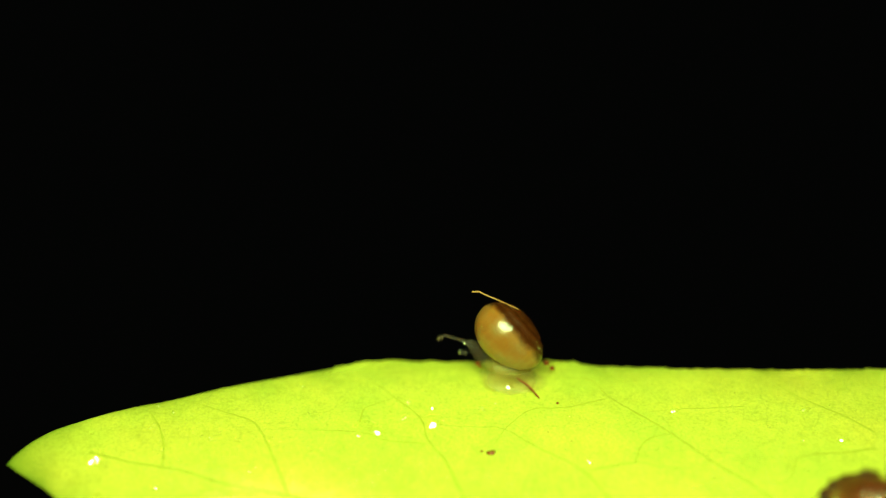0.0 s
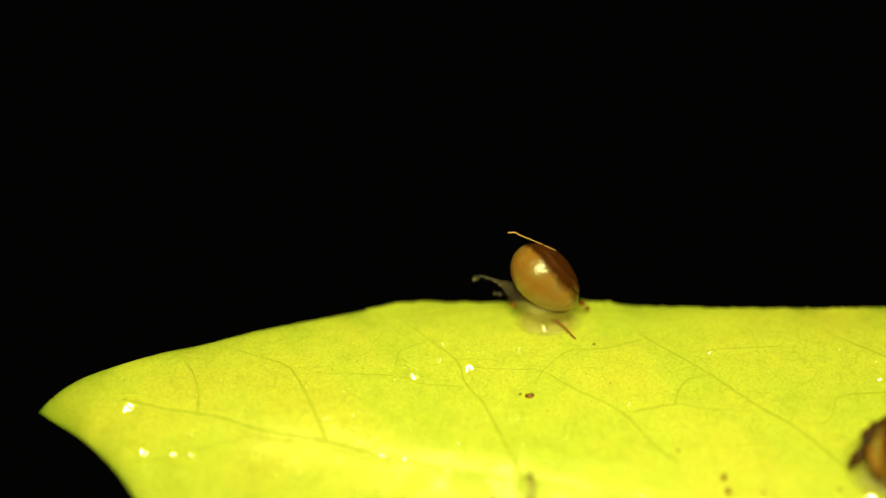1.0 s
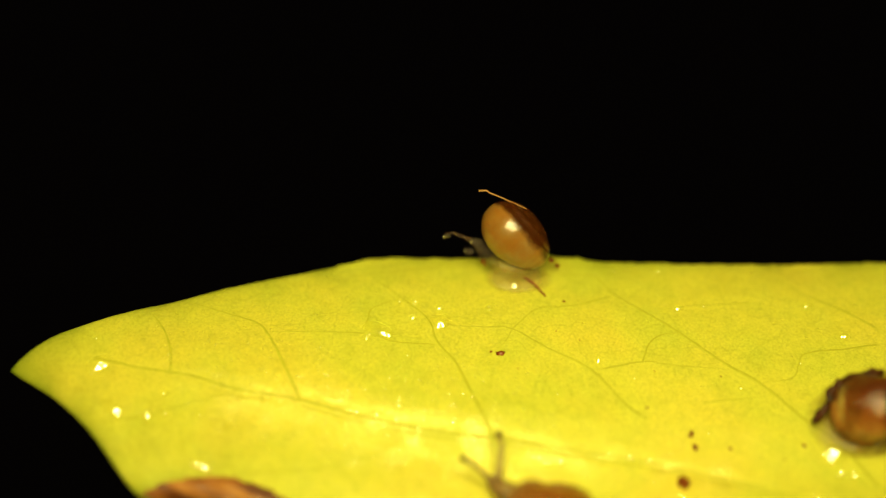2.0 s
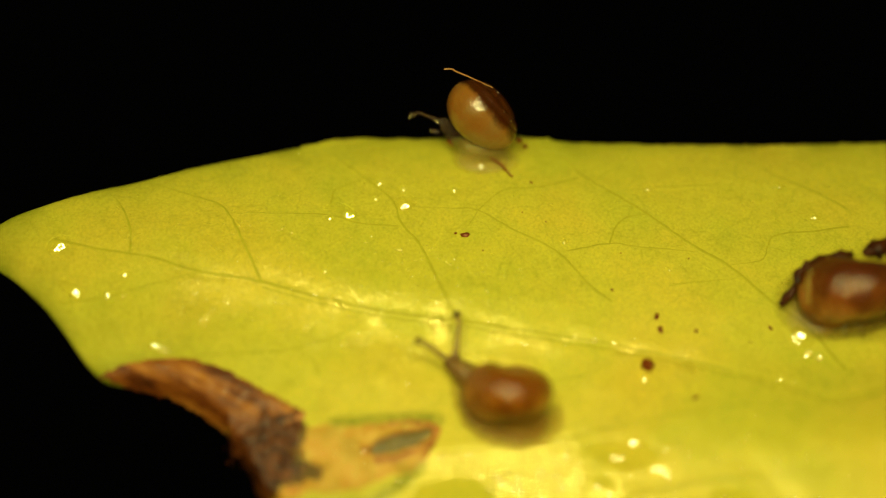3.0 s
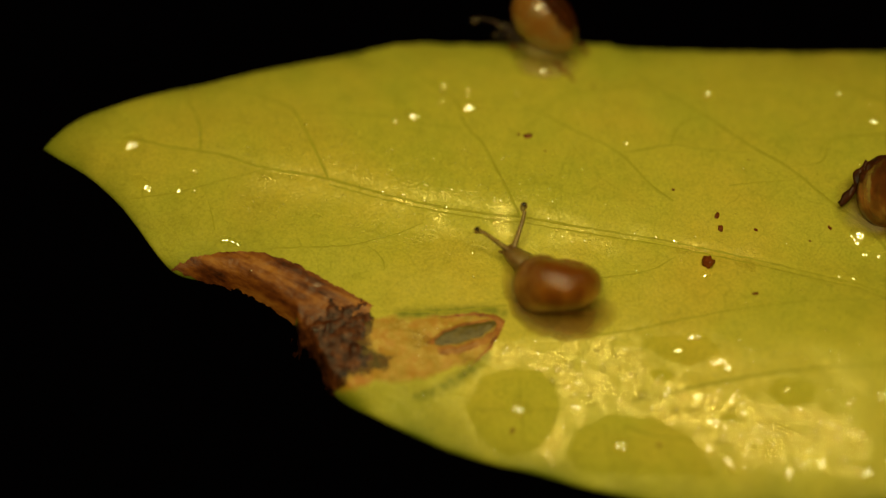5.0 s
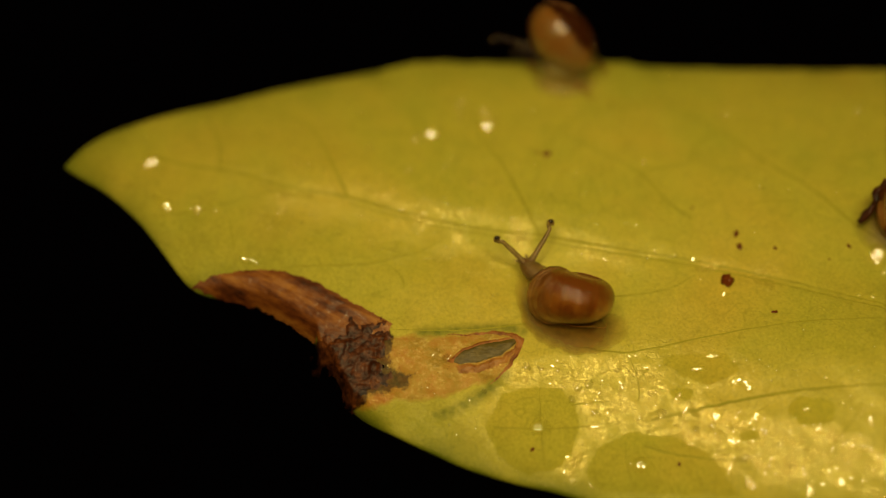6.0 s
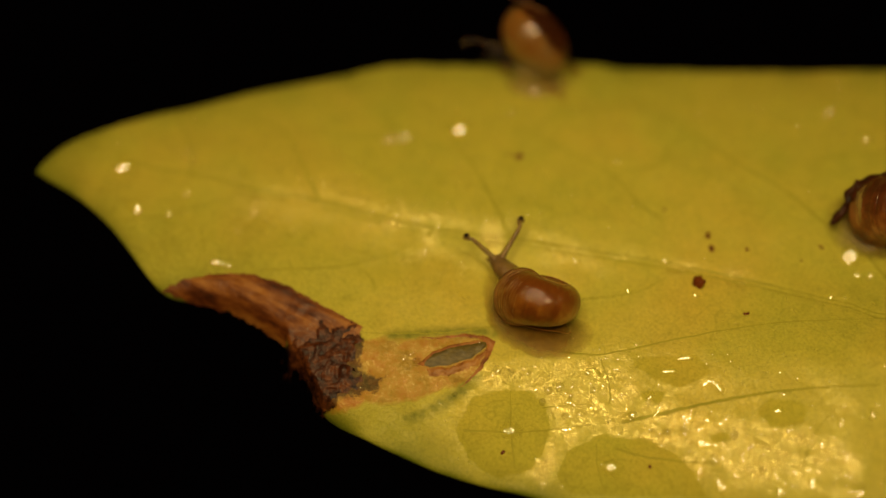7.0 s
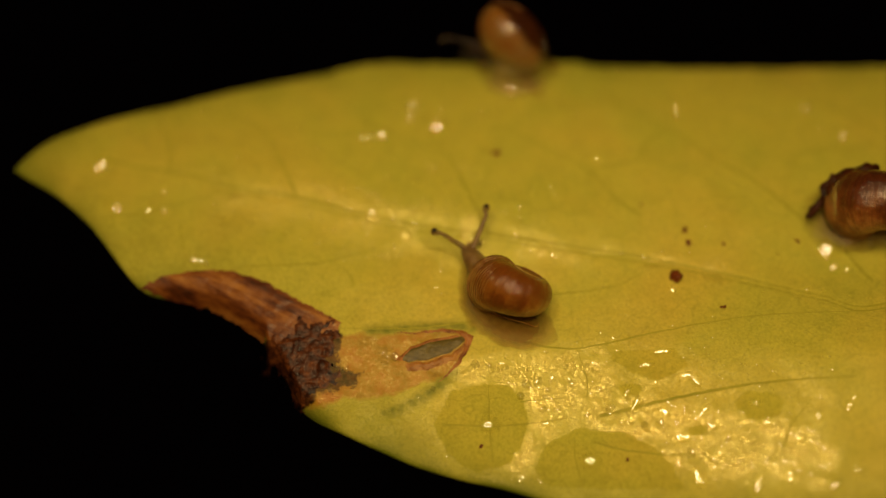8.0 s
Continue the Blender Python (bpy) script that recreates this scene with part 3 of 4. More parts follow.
def build_dead_margin():
    crust_patch("dead_margin", [(-17.89, -2.81), (-17.35, -2.39), (-16.30, -2.01), (-14.52, -1.66), (-12.37, -1.66), (-10.00, -2.40), (-7.80, -3.64), (-6.00, -4.64), (-4.95, -5.25), (-5.37, -6.16), (-6.50, -6.09), (-7.55, -6.23), (-9.14, -6.38), (-10.02, -6.23), (-11.70, -4.92), (-13.50, -3.96), (-15.72, -3.42)], DEAD, "dry brown dead margin, cracked and glossy", 0.06, 0.035, 0.14, slope=0.45, freq=1.3)
    crust_patch("rotten_patch", [(-9.32, -6.23), (-8.34, -6.01), (-7.21, -5.87), (-5.98, -5.43), (-5.09, -5.65), (-5.50, -6.75), (-5.75, -7.83), (-5.18, -8.62), (-5.44, -9.27), (-6.21, -9.27), (-6.93, -9.84), (-7.50, -10.68), (-7.94, -9.80), (-8.35, -8.91), (-8.98, -8.01), (-9.90, -7.65), (-9.99, -7.11), (-9.59, -6.67)], ROT, "dark rotten lump of dead leaf", 0.10, 0.12, 0.5, slope=0.6, freq=1.3)
    crust_patch("rotten_patch", [(-8.0, -4.5), (-6.9, -4.9), (-5.9, -4.75), (-5.0, -5.3), (-5.3, -6.2), (-6.8, -6.3), (-8.4, -6.4), (-9.2, -6.2), (-8.2, -5.7)], ROT, "dark rotten end of the dead margin", 0.09, 0.07, 0.35, slope=0.6, freq=1.5)
    crust_patch("wet_hollow", [(-1.47, -7.58), (-0.67, -6.93), (0.56, -6.49), (2.68, -6.16), (2.75, -6.45), (1.79, -7.26), (0.39, -7.69), (-0.84, -7.83)], HOLLOW, "grey wet hollow in the withered patch", 0.05, 0.03, 0.05, slope=0.2)
    crust_patch("dry_rim", [(-1.73, -6.01), (-0.14, -5.87), (1.27, -5.68), (2.55, -5.79), (3.25, -6.16), (2.99, -7.04), (2.38, -7.98), (1.68, -8.70), (0.98, -9.27), (1.57, -8.62), (2.17, -7.87), (2.64, -7.07), (2.82, -6.42), (2.33, -6.01), (1.20, -5.87), (-0.14, -5.98)], SEAM, "reddish brown dry rim", 0.05, 0.03, 0.10, 0.05, 0.15)
    crust_patch("dry_rim", [(-1.61, -7.65), (-0.67, -6.86), (0.56, -6.38), (2.33, -6.09), (2.33, -6.23), (0.74, -6.56), (-0.49, -7.04), (-1.26, -7.76)], SEAM, "", 0.055, 0.02, 0.05, 0.05, 0.12)
    crust_patch("dry_rim", [(-1.02, -7.91), (0.56, -7.76), (1.97, -7.26), (2.75, -6.53), (2.89, -6.82), (2.18, -7.65), (0.74, -8.27), (-0.84, -8.48)], FLAKED, "", 0.05, 0.03, 0.15, 0.05, 0.2)


build_dead_margin()


# ---- snails ----
def loft(name, spine, sizes, mat, parent, label="", seg=20, lump=0.0, flat=None):
    """A closed organic body: rings of (width, height) along a smooth spine, all in mm in the parent's space."""
    n = 14 * (len(spine) - 1)
    path = curve(spine, n)
    run = [0.0]
    for a, b in zip(spine, spine[1:]):
        run.append(run[-1] + (Vector(b) - Vector(a)).length)
    place = np.linspace(0, run[-1], n + 1)
    wide, tall = (np.interp(place, run, [q[k] for q in sizes]) for k in (0, 1))
    for k in range(3):
        wide[1:-1], tall[1:-1] = ((v[:-2] + 2 * v[1:-1] + v[2:]) / 4 for v in (wide, tall))
    bm, rings = bmesh.new(), []
    thick_l = bm.verts.layers.float.new("thick")
    for i, q in enumerate(path):
        t = (path[min(n, i + 1)] - path[max(0, i - 1)]).normalized()
        side = t.cross(Vector((0, 0, 1)))
        side = side.normalized() if side.length > 0.05 else Vector((1, 0, 0))
        up = side.cross(t)
        ring = []
        for k in range(seg):
            a = 2 * math.pi * k / seg
            w, hgt = max(wide[i], 0.004), max(tall[i], 0.004)
            r = 1 + lump * bumpy(q.x * 2 + 0.7 * math.cos(a), q.y * 2 + 0.7 * math.sin(a), q.z * 2)
            p = q + side * math.cos(a) * w * r + up * math.sin(a) * hgt * r
            if flat is not None:
                p.z = max(p.z, flat)
            ring.append(bm.verts.new(p * MM))
            ring[-1][thick_l] = max(0, math.sin(a)) ** 1.2 * min(1, 3.5 * i / n, 3.5 * (1 - i / n))
        rings.append(ring)
    for a, b in zip(rings, rings[1:]):
        for k in range(seg):
            bm.faces.new((a[k], a[(k + 1) % seg], b[(k + 1) % seg], b[k]))
    bm.faces.new(rings[0])
    bm.faces.new(rings[-1])
    return part(name, bm, mat, parent, label)


def shell_bm(size, grow=2.9, turns=2.8, fall=0.62, tall=0.50, ridge=0.012, seam=1):
    """A coiled snail shell about its own z (the spire's way), widest part size mm across; the mouth lies at +x and opens to -y."""
    s, steps, seg = size / 1.58, 170, 32
    bm, last = bmesh.new(), None
    lay = bm.verts.layers.float.new("growth")
    band = bm.verts.layers.float.new("seam")
    first = None
    for i in range(steps + 1):
        th = -2 * math.pi * turns * (1 - i / steps)
        g = grow ** (th / (2 * math.pi))
        rib = 1 + ridge * (1 + 2 * math.exp(th * 0.9)) * (bumpy(th * 6, 1.3) + 0.7 * bumpy(th * 17, 4.2)) + (0.03 if i > steps - 2 else 0)
        ring = []
        for k in range(seg):
            a = 2 * math.pi * k / seg
            rad = g * (0.50 + 0.50 * math.cos(a) * rib)
            z = fall * (1 - g) + g * tall * math.sin(a) * rib - fall * 0.55
            v = bm.verts.new(Vector((rad * math.cos(-th), rad * math.sin(-th), z)) * s * MM)
            v[lay], v[band] = th, 0.5 + 0.5 * seam * math.sin(a)
            ring.append(v)
        if last:
            for k in range(seg):
                bm.faces.new((last[k], last[(k + 1) % seg], ring[(k + 1) % seg], ring[k]))
        last = ring
        first = first or ring
    bm.faces.new(first)
    bm.faces.new(last)
    return bm


def shell_point(size, th, a, grow, fall, tall, out=1.0):
    """A place on such a shell: th along the coil, a round the whorl (radians), out of the skin by the last number."""
    s, g = size / 1.58, grow ** (th / (2 * math.pi))
    rad = g * (0.50 + 0.50 * math.cos(a) * out)
    return Vector((rad * math.cos(-th), rad * math.sin(-th), fall * (1 - g) + g * tall * math.sin(a) * out - fall * 0.55)) * s


def shell_threads(shell, size, grow, fall, tall):
    """The pale thread of the suture, and the thin lamellae where the shell has grown last."""
    rim = math.acos(2 / grow - 1)
    path = [shell_point(size, -5.6 + 0.4 * k, rim - 0.05, grow, fall, tall, 1.01) for k in range(14)]
    loft("suture", path, [(0.02 + 0.02 * (k % 3 == 1), 0.025) for k in range(14)], LAMELLA, shell, "pale thread along the suture", 8, 0.3)
    for i in range(13):
        th = -0.04 - 0.075 * i - 0.03 * bumpy(i * 2.3, 1.1)
        lo, hi = -1.1 + 1.1 * bumpy(i * 3.7, 5.2) + 0.03 * i, 1.1 + 0.9 * bumpy(i * 2.9, 8.4) - 0.05 * i
        arc = [shell_point(size, th + 0.03 * bumpy(th * 9, k * 0.8), lo + (hi - lo) * k / 6, grow, fall, tall, 1.012) for k in range(7)]
        loft("lamella", arc, [(0.006 + 0.012 * math.sin(math.pi * k / 6), 0.018) for k in range(7)], LAMELLA, shell, "", 6, 0.3)


def egg_shell_bm(long, side, deep, skew):
    """An egg-shaped shell with one large whorl; x is its long axis, y points to the spire, whose whorls show as low ridges."""
    bm, rings, n, seg = bmesh.new(), [], 64, 72
    lay, band = (bm.verts.layers.float.new(k) for k in ("growth", "seam"))
    for i in range(n + 1):
        a = math.pi * (0.004 + 0.992 * i / n)
        ring = []
        for k in range(seg):
            b = 2 * math.pi * k / seg
            wide = math.sin(a) * (1 + skew * math.cos(a))
            w = wide * math.cos(b) + 0.10 * math.cos(a)
            # the suture winds round the spire twice
            r = 1 - 0.045 * math.exp(-((w - 0.50) / 0.035) ** 2) - 0.035 * math.exp(-((w - 0.78) / 0.03) ** 2) + 0.02 * math.exp(-((w - 0.64) / 0.07) ** 2)
            r *= 1 + 0.012 * bumpy(4 * a, 1.3) + 0.010 * noise.noise(Vector((2.2 * math.cos(a), 2.2 * wide * math.cos(b), 2.2 * wide * math.sin(b))))
            flat = 0.97 if math.cos(b) > 0 else 1.03
            v = bm.verts.new(Vector((long * math.cos(a), flat * side * wide * math.cos(b) * r, deep * wide * math.sin(b) * r)) * MM)
            v[lay], v[band] = -0.3 * a, 0.36 + 0.62 * w
            ring.append(v)
        rings.append(ring)
    for p, q in zip(rings, rings[1:]):
        for k in range(seg):
            bm.faces.new((p[k], p[(k + 1) % seg], q[(k + 1) % seg], q[k]))
    bm.faces.new(rings[0])
    bm.faces.new(rings[-1])
    return bm


def basis(x_way, z_way):
    """A turn whose x and z point the given ways."""
    z = Vector(z_way).normalized()
    x = Vector(x_way) - z * Vector(x_way).dot(z)
    x.normalize()
    m = Matrix((x, z.cross(x), z)).transposed()
    return m.to_4x4()


def blob(name, centre, radii, mat, parent, label="", lump=0.35, seed=0.0, freq=1.6, sub=3):
    """A lumpy rounded grain."""
    bm = bmesh.new()
    bmesh.ops.create_icosphere(bm, subdivisions=sub, radius=1)
    for v in bm.verts:
        r = 1 + lump * noise.noise(v.co * freq + Vector((seed, seed * 1.7, 3.1)))
        v.co = Vector((v.co.x * radii[0] * r, v.co.y * radii[1] * r, v.co.z * radii[2] * r)) * MM
    ob = part(name, bm, mat, parent, label)
    ob.location = Vector(centre) * MM
    return ob


def tentacle(parent, root, tip, sag, thick, mat, label="", bulb=1.5):
    """A stalk from root to tip (mm, in the parent's space) with a round knob that holds the eye; its origin is at the root."""
    r, t = Vector(root), Vector(tip)
    way = t - r
    mid = way * 0.5 + Vector(sag)
    ob = loft("tentacle", [(0, 0, 0), mid * 0.4, mid + way * 0.28, way * 0.88, way * 0.96, way * 1.03, way * 1.06],
              [(thick * r_, thick * r_) for r_ in (1.35, 0.95, 0.72, 0.75, bulb, bulb * 0.75, 0.15)], mat, parent, label, 14)
    ob.location = r * MM
    blob("eye", way * 0.97 + Vector((0, 0, thick * 0.75)), (thick * 0.85,) * 3, EYE, ob, "black eye", 0.05, sub=2)
    return ob


def stand(name, x, y, label, group="snails"):
    ob = tagged(new(name), label, "snail", group)
    ob.location = on_leaf(x, y)
    return ob


FRONT_X, FRONT_Y = 5.9, -4.0


def front_snail():
    s = stand("snail", FRONT_X, FRONT_Y, "small snail with a glossy amber shell, crawling, both tentacles out")
    f = loft("foot", [(3.7, -1.2, 0.03), (3.2, -1.6, 0.06), (2.2, -1.85, 0.12), (0.4, -1.75, 0.25), (-1.4, -0.7, 0.3), (-2.4, 1.2, 0.4), (-2.8, 2.4, 0.35)],
             [(0.1, 0.02), (0.8, 0.05), (1.4, 0.10), (1.8, 0.2), (1.75, 0.3), (1.05, 0.45), (0.35, 0.3)], HEM, s, "translucent brown foot under the shell", 24, 0.12, -0.05)
    h = loft("head", [(-0.9, 0.9, 0.9), (-1.7, 1.8, 1.0), (-2.25, 2.5, 0.95), (-2.5, 2.95, 0.85), (-2.58, 3.1, 0.8)],
             [(1.05, 0.8), (0.78, 0.66), (0.58, 0.52), (0.46, 0.38), (0.12, 0.1)], FLESH, s, "dark brown head and neck", 20, 0.1)
    left = tentacle(s, (-2.55, 2.75, 1.1), (-4.45, 4.05, 1.95), (0.1, 0.05, 0.05), 0.18, FLESH, "long stalk with an eye at its tip")
    right = tentacle(s, (-2.2, 2.85, 1.1), (-0.9, 5.25, 1.95), (0.12, -0.1, 0.05), 0.18, FLESH, "long stalk with an eye at its tip")
    loft("feeler", [(-2.7, 2.8, 0.65), (-2.95, 3.0, 0.5), (-3.1, 3.1, 0.4)], [(0.12, 0.12), (0.11, 0.11), (0.06, 0.06)], FLESH, s)
    loft("feeler", [(-2.35, 3.0, 0.65), (-2.35, 3.25, 0.5), (-2.33, 3.4, 0.4)], [(0.12, 0.12), (0.11, 0.11), (0.06, 0.06)], FLESH, s)
    sh = part("shell", shell_bm(5.12, 2.35, fall=0.52, tall=0.56), AMBER, s, "glossy translucent amber shell with fine growth lines")
    loft("lip", [(-2.0, -0.75, 1.3), (-1.3, -1.45, 1.2), (0.0, -1.85, 1.15), (1.2, -2.0, 1.1), (1.9, -2.1, 1.05), (2.1, -1.75, 1.1)], [(0.02, 0.04), (0.03, 0.10), (0.025, 0.09), (0.025, 0.08), (0.025, 0.06), (0.01, 0.02)], AMBER, s, "thin translucent edge of the shell", 10, 0.1)
    sh.matrix_local = Matrix.Translation(Vector((0.72, 0.27, 2.0)) * MM) @ basis((-0.93, 0.37, 0.0), (0.32, 0.80, 0.48))
    shell_threads(sh, 5.12, 2.35, 0.52, 0.56)
    return s, sh, h, left, right


def back_snail():
    x0, y0 = 6.6, 13.3
    s = stand("snail", x0, y0, "small snail with a translucent honey shell on the leaf's edge")
    z0 = surf(x0, y0)

    def at(x, y, z):
        return (x - x0, y - y0, z - z0)
    loft("foot", [at(8.9, 13.6, -2.4), at(8.4, 13.2, -2.2), at(7.2, 12.9, -2.05), at(5.6, 13.0, -2.05), at(4.9, 13.5, -2.25), at(4.4, 14.2, -2.5)],
         [(0.3, 0.08), (0.8, 0.22), (1.15, 0.3), (1.1, 0.3), (0.75, 0.25), (0.3, 0.08)], PALE, s, "pale translucent foot with grit along its hem", 24, 0.12)
    loft("body", [at(8.5, 14.2, -1.6), at(7.9, 13.8, -1.45), at(6.6, 13.5, -1.3), at(5.4, 13.7, -1.3), at(4.7, 14.3, -1.5)],
         [(0.3, 0.4), (0.8, 0.75), (1.05, 0.95), (0.95, 0.9), (0.4, 0.5)], PALE, s, "pale translucent body under the shell", 24, 0.10)
    h = loft("head", [at(5.2, 14.4, -2.0), at(4.7, 14.5, -1.5), at(4.2, 14.65, -0.85), at(3.8, 14.8, -0.25), at(3.5, 14.85, 0.12), at(3.4, 14.88, 0.28)],
             [(0.5, 0.6), (0.62, 0.62), (0.52, 0.5), (0.42, 0.40), (0.26, 0.26), (0.06, 0.06)], GREY, s, "grey translucent head", 20, 0.1)
    up = tentacle(s, at(3.35, 14.85, 0.1), at(1.45, 15.0, 0.55), (0.05, 0.05, 0.42), 0.14, GREY, "long grey stalk with an eye at its tip", 1.7)
    low = tentacle(s, at(3.3, 14.6, -0.95), at(2.88, 14.55, -0.7), (0, 0, 0), 0.16, GREY, "short drawn-in stalk", 1.2)
    for place in ((1.42, 14.8, 0.72), (3.25, 14.65, 0.35), (2.9, 14.4, -0.55)):
        blob("water_bead", at(*place), (0.10, 0.10, 0.10), WATER, s, "tiny clear bead of water", 0.1, sub=2)
    sh = part("shell", egg_shell_bm(2.71, 1.91, 1.76, -0.10), HONEY, s, "translucent honey-coloured shell with a pale streak")
    sh.matrix_local = Matrix.Translation(Vector(at(6.33, 14.95, 0.77)) * MM) @ basis((0.710, -0.577, -0.403), (0.017, -0.558, 0.830))
    for a, b, r in ((1.30, 0.85, 0.08), (1.02, 0.80, 0.09), (0.78, 0.78, 0.08), (0.62, 0.60, 0.06), (1.75, 0.35, 0.05), (2.35, 2.2, 0.06)):
        wide = math.sin(a) * (1 - 0.10 * math.cos(a))
        blob("water_bead", (2.71 * math.cos(a), 0.97 * 1.91 * wide * math.cos(b), 1.76 * wide * math.sin(b)), (r, r, r), WATER, sh, "tiny clear bead of water", 0.1, sub=2)
    loft("straw", [at(3.72, 17.45, 2.5), at(4.25, 17.45, 2.5), at(4.5, 17.3, 2.45), at(5.3, 16.95, 2.4), at(6.1, 16.5, 2.45), at(6.9, 16.05, 2.5)], [(0.05, 0.05), (0.05, 0.05), (0.05, 0.05), (0.04, 0.04), (0.04, 0.04), (0.03, 0.03)], STRAW, s, "thin dry straw stuck to the shell", 8)
    for k, (x, y, z, r) in enumerate(((4.15, 14.2, -1.6, 0.16), (9.3, 14.0, -1.9, 0.16), (4.3, 13.9, -1.5, 0.10), (8.9, 14.3, -1.7, 0.2))):
        blob("grit", at(x, y, z), (r, r * 0.8, r), DIRT, s, "", 0.5, k)
    return s, up, low


def side_snail():
    x0, y0 = 29.2, 1.6
    s = stand("snail", x0, y0, "small rust-brown snail with dark debris stuck to its shell")
    loft("foot", [(-4.7, 0.5, 0.03), (-4.4, 0.45, 0.06), (-3.5, 0.25, 0.2), (-1.8, -0.05, 0.35), (0.5, 0.0, 0.4), (3, 0.1, 0.3), (5, 0.5, 0.1)],
         [(0.5, 0.08), (1.3, 0.2), (2.0, 0.4), (2.4, 0.6), (2.4, 0.6), (1.5, 0.4), (0.2, 0.1)], OCHRE, s, "pale translucent foot spread on the leaf", 24, 0.12, -0.05)
    sh = part("shell", shell_bm(6.3, 2.4, fall=0.55, tall=0.56, ridge=0.03), RUST, s, "rust-brown glossy shell")
    sh.matrix_local = Matrix.Translation(Vector((0.75, 1.15, 2.1)) * MM) @ basis((-0.95, 0.15, 0.0), (0.15, 0.90, 0.38))
    loft("mantle", [(-2.2, 1.9, 2.6), (-2.7, 0.9, 2.5), (-2.7, -0.3, 2.0), (-2.1, -1.4, 1.0)], [(0.15, 0.2), (0.5, 0.6), (0.6, 0.7), (0.2, 0.25)], PALE, s, "pale mantle edge at the shell's mouth", 16, 0.15)
    for k, (path, wide) in enumerate((
            (((-4.4, -0.1, 0.7), (-3.9, 0.3, 1.1), (-3.5, 0.8, 1.5), (-3.2, 1.5, 1.9), (-2.7, 2.1, 2.3)), (0.16, 0.20, 0.14, 0.30, 0.16)),
            (((-2.95, 1.4, 2.2), (-2.3, 1.9, 2.5), (-1.5, 2.2, 2.7), (-0.8, 2.35, 2.8), (0.0, 2.35, 2.8)), (0.2, 0.34, 0.26, 0.36, 0.15)),
            (((-3.0, 1.7, 2.0), (-2.85, 1.1, 2.1), (-2.65, 0.4, 2.1), (-2.4, -0.3, 1.7)), (0.2, 0.36, 0.26, 0.06)),
            (((0.5, 2.35, 3.1), (1.3, 2.55, 3.3), (2.2, 2.65, 3.2), (3.3, 2.5, 2.8)), (0.1, 0.42, 0.5, 0.2)),
            (((-1.7, -0.75, 1.2), (-1.4, -0.75, 1.35), (-1.0, -0.85, 1.2)), (0.15, 0.3, 0.12)))):
        loft("debris_flake", path, [(w * 1.3, w * 0.9) for w in wide], CRUST, s, "dark brown crust stuck to the shell", 18, 0.8)
    return s


snail_front, front_shell, front_head, front_left, front_right = front_snail()
snail_back, back_upper, back_lower = back_snail()
snail_side = side_snail()


# ---- water drops ----
def drop(x, y, a, b=None, turn=0.0, tall=0.45, label="clear round water drop on the leaf", bend=0.0, seed=0.0, lift=0.0, mat=None):
    """A domed drop, a by b mm across, that may bend like a sickle."""
    b = b or a
    y += 0.24 * b * max(0, y + 4) / 13
    bm = bmesh.new()
    bmesh.ops.create_uvsphere(bm, u_segments=20, v_segments=12, radius=1)
    bmesh.ops.delete(bm, geom=[v for v in bm.verts if v.co.z < -0.01], context="VERTS")
    high = min(tall, 0.2 + 0.14 * min(1, max(0, (y - 3) / 8))) * min(a, b)
    for v in bm.verts:
        wob = 1 + 0.22 * noise.noise(v.co * 1.7 + Vector((seed * 3.1, x, y)))
        long = math.copysign(abs(v.co.x) ** 0.75, v.co.x) if bend else v.co.x
        px, py = long * a * 0.5 * wob, v.co.y * b * 0.5 * wob
        py -= bend * px * px / max(a, 0.1)
        v.co = Vector((px, py, v.co.z * abs(v.co.z) * high - 0.01)) * MM
    ob = part("water_drop", bm, mat or (STILL if tall < 0.13 else WATER))
    tagged(ob, label, "water drop", "water drops on the leaf")
    ob.matrix_world = Matrix.Translation(on_leaf(x, y, lift)) @ tilt_on_leaf(x, y) @ Matrix.Rotation(math.radians(turn), 4, "Z")
    return ob


def arc_drop(points, wide, label):
    """A drop drawn out along a curve on the leaf, domed across and rounded at both ends."""
    length = sum(math.dist(a, b) for a, b in zip(points, points[1:]))
    n = max(12, int(length / 0.05))
    path = curve([(x, y, 0) for x, y in points], n)
    bm, last = bmesh.new(), None
    for i, q in enumerate(path):
        way = (path[min(n, i + 1)] - path[max(0, i - 1)]).normalized()
        side = Vector((-way.y, way.x, 0))
        end = min(i, n - i) / n * length / wide
        r = wide * (math.sqrt(max(0.03, 1 - (1 - end) ** 2)) if end < 1 else 1.0) * (1 + 0.12 * bumpy(q.x * 3, q.y * 3, 2))
        high = 0.43 * r
        ring = []
        for k in range(13):
            u = k / 6 - 1
            s = q + side * u * r
            ring.append(bm.verts.new(on_leaf(s.x, s.y, high * (1 - u * u) + (0.004 if abs(u) < 1 else -0.02))))
        if last:
            for k in range(12):
                bm.faces.new((last[k], ring[k], ring[k + 1], last[k + 1]))
        last = ring
    return tagged(part("water_drop", bm, WATER), label, "water drop", "water drops on the leaf")


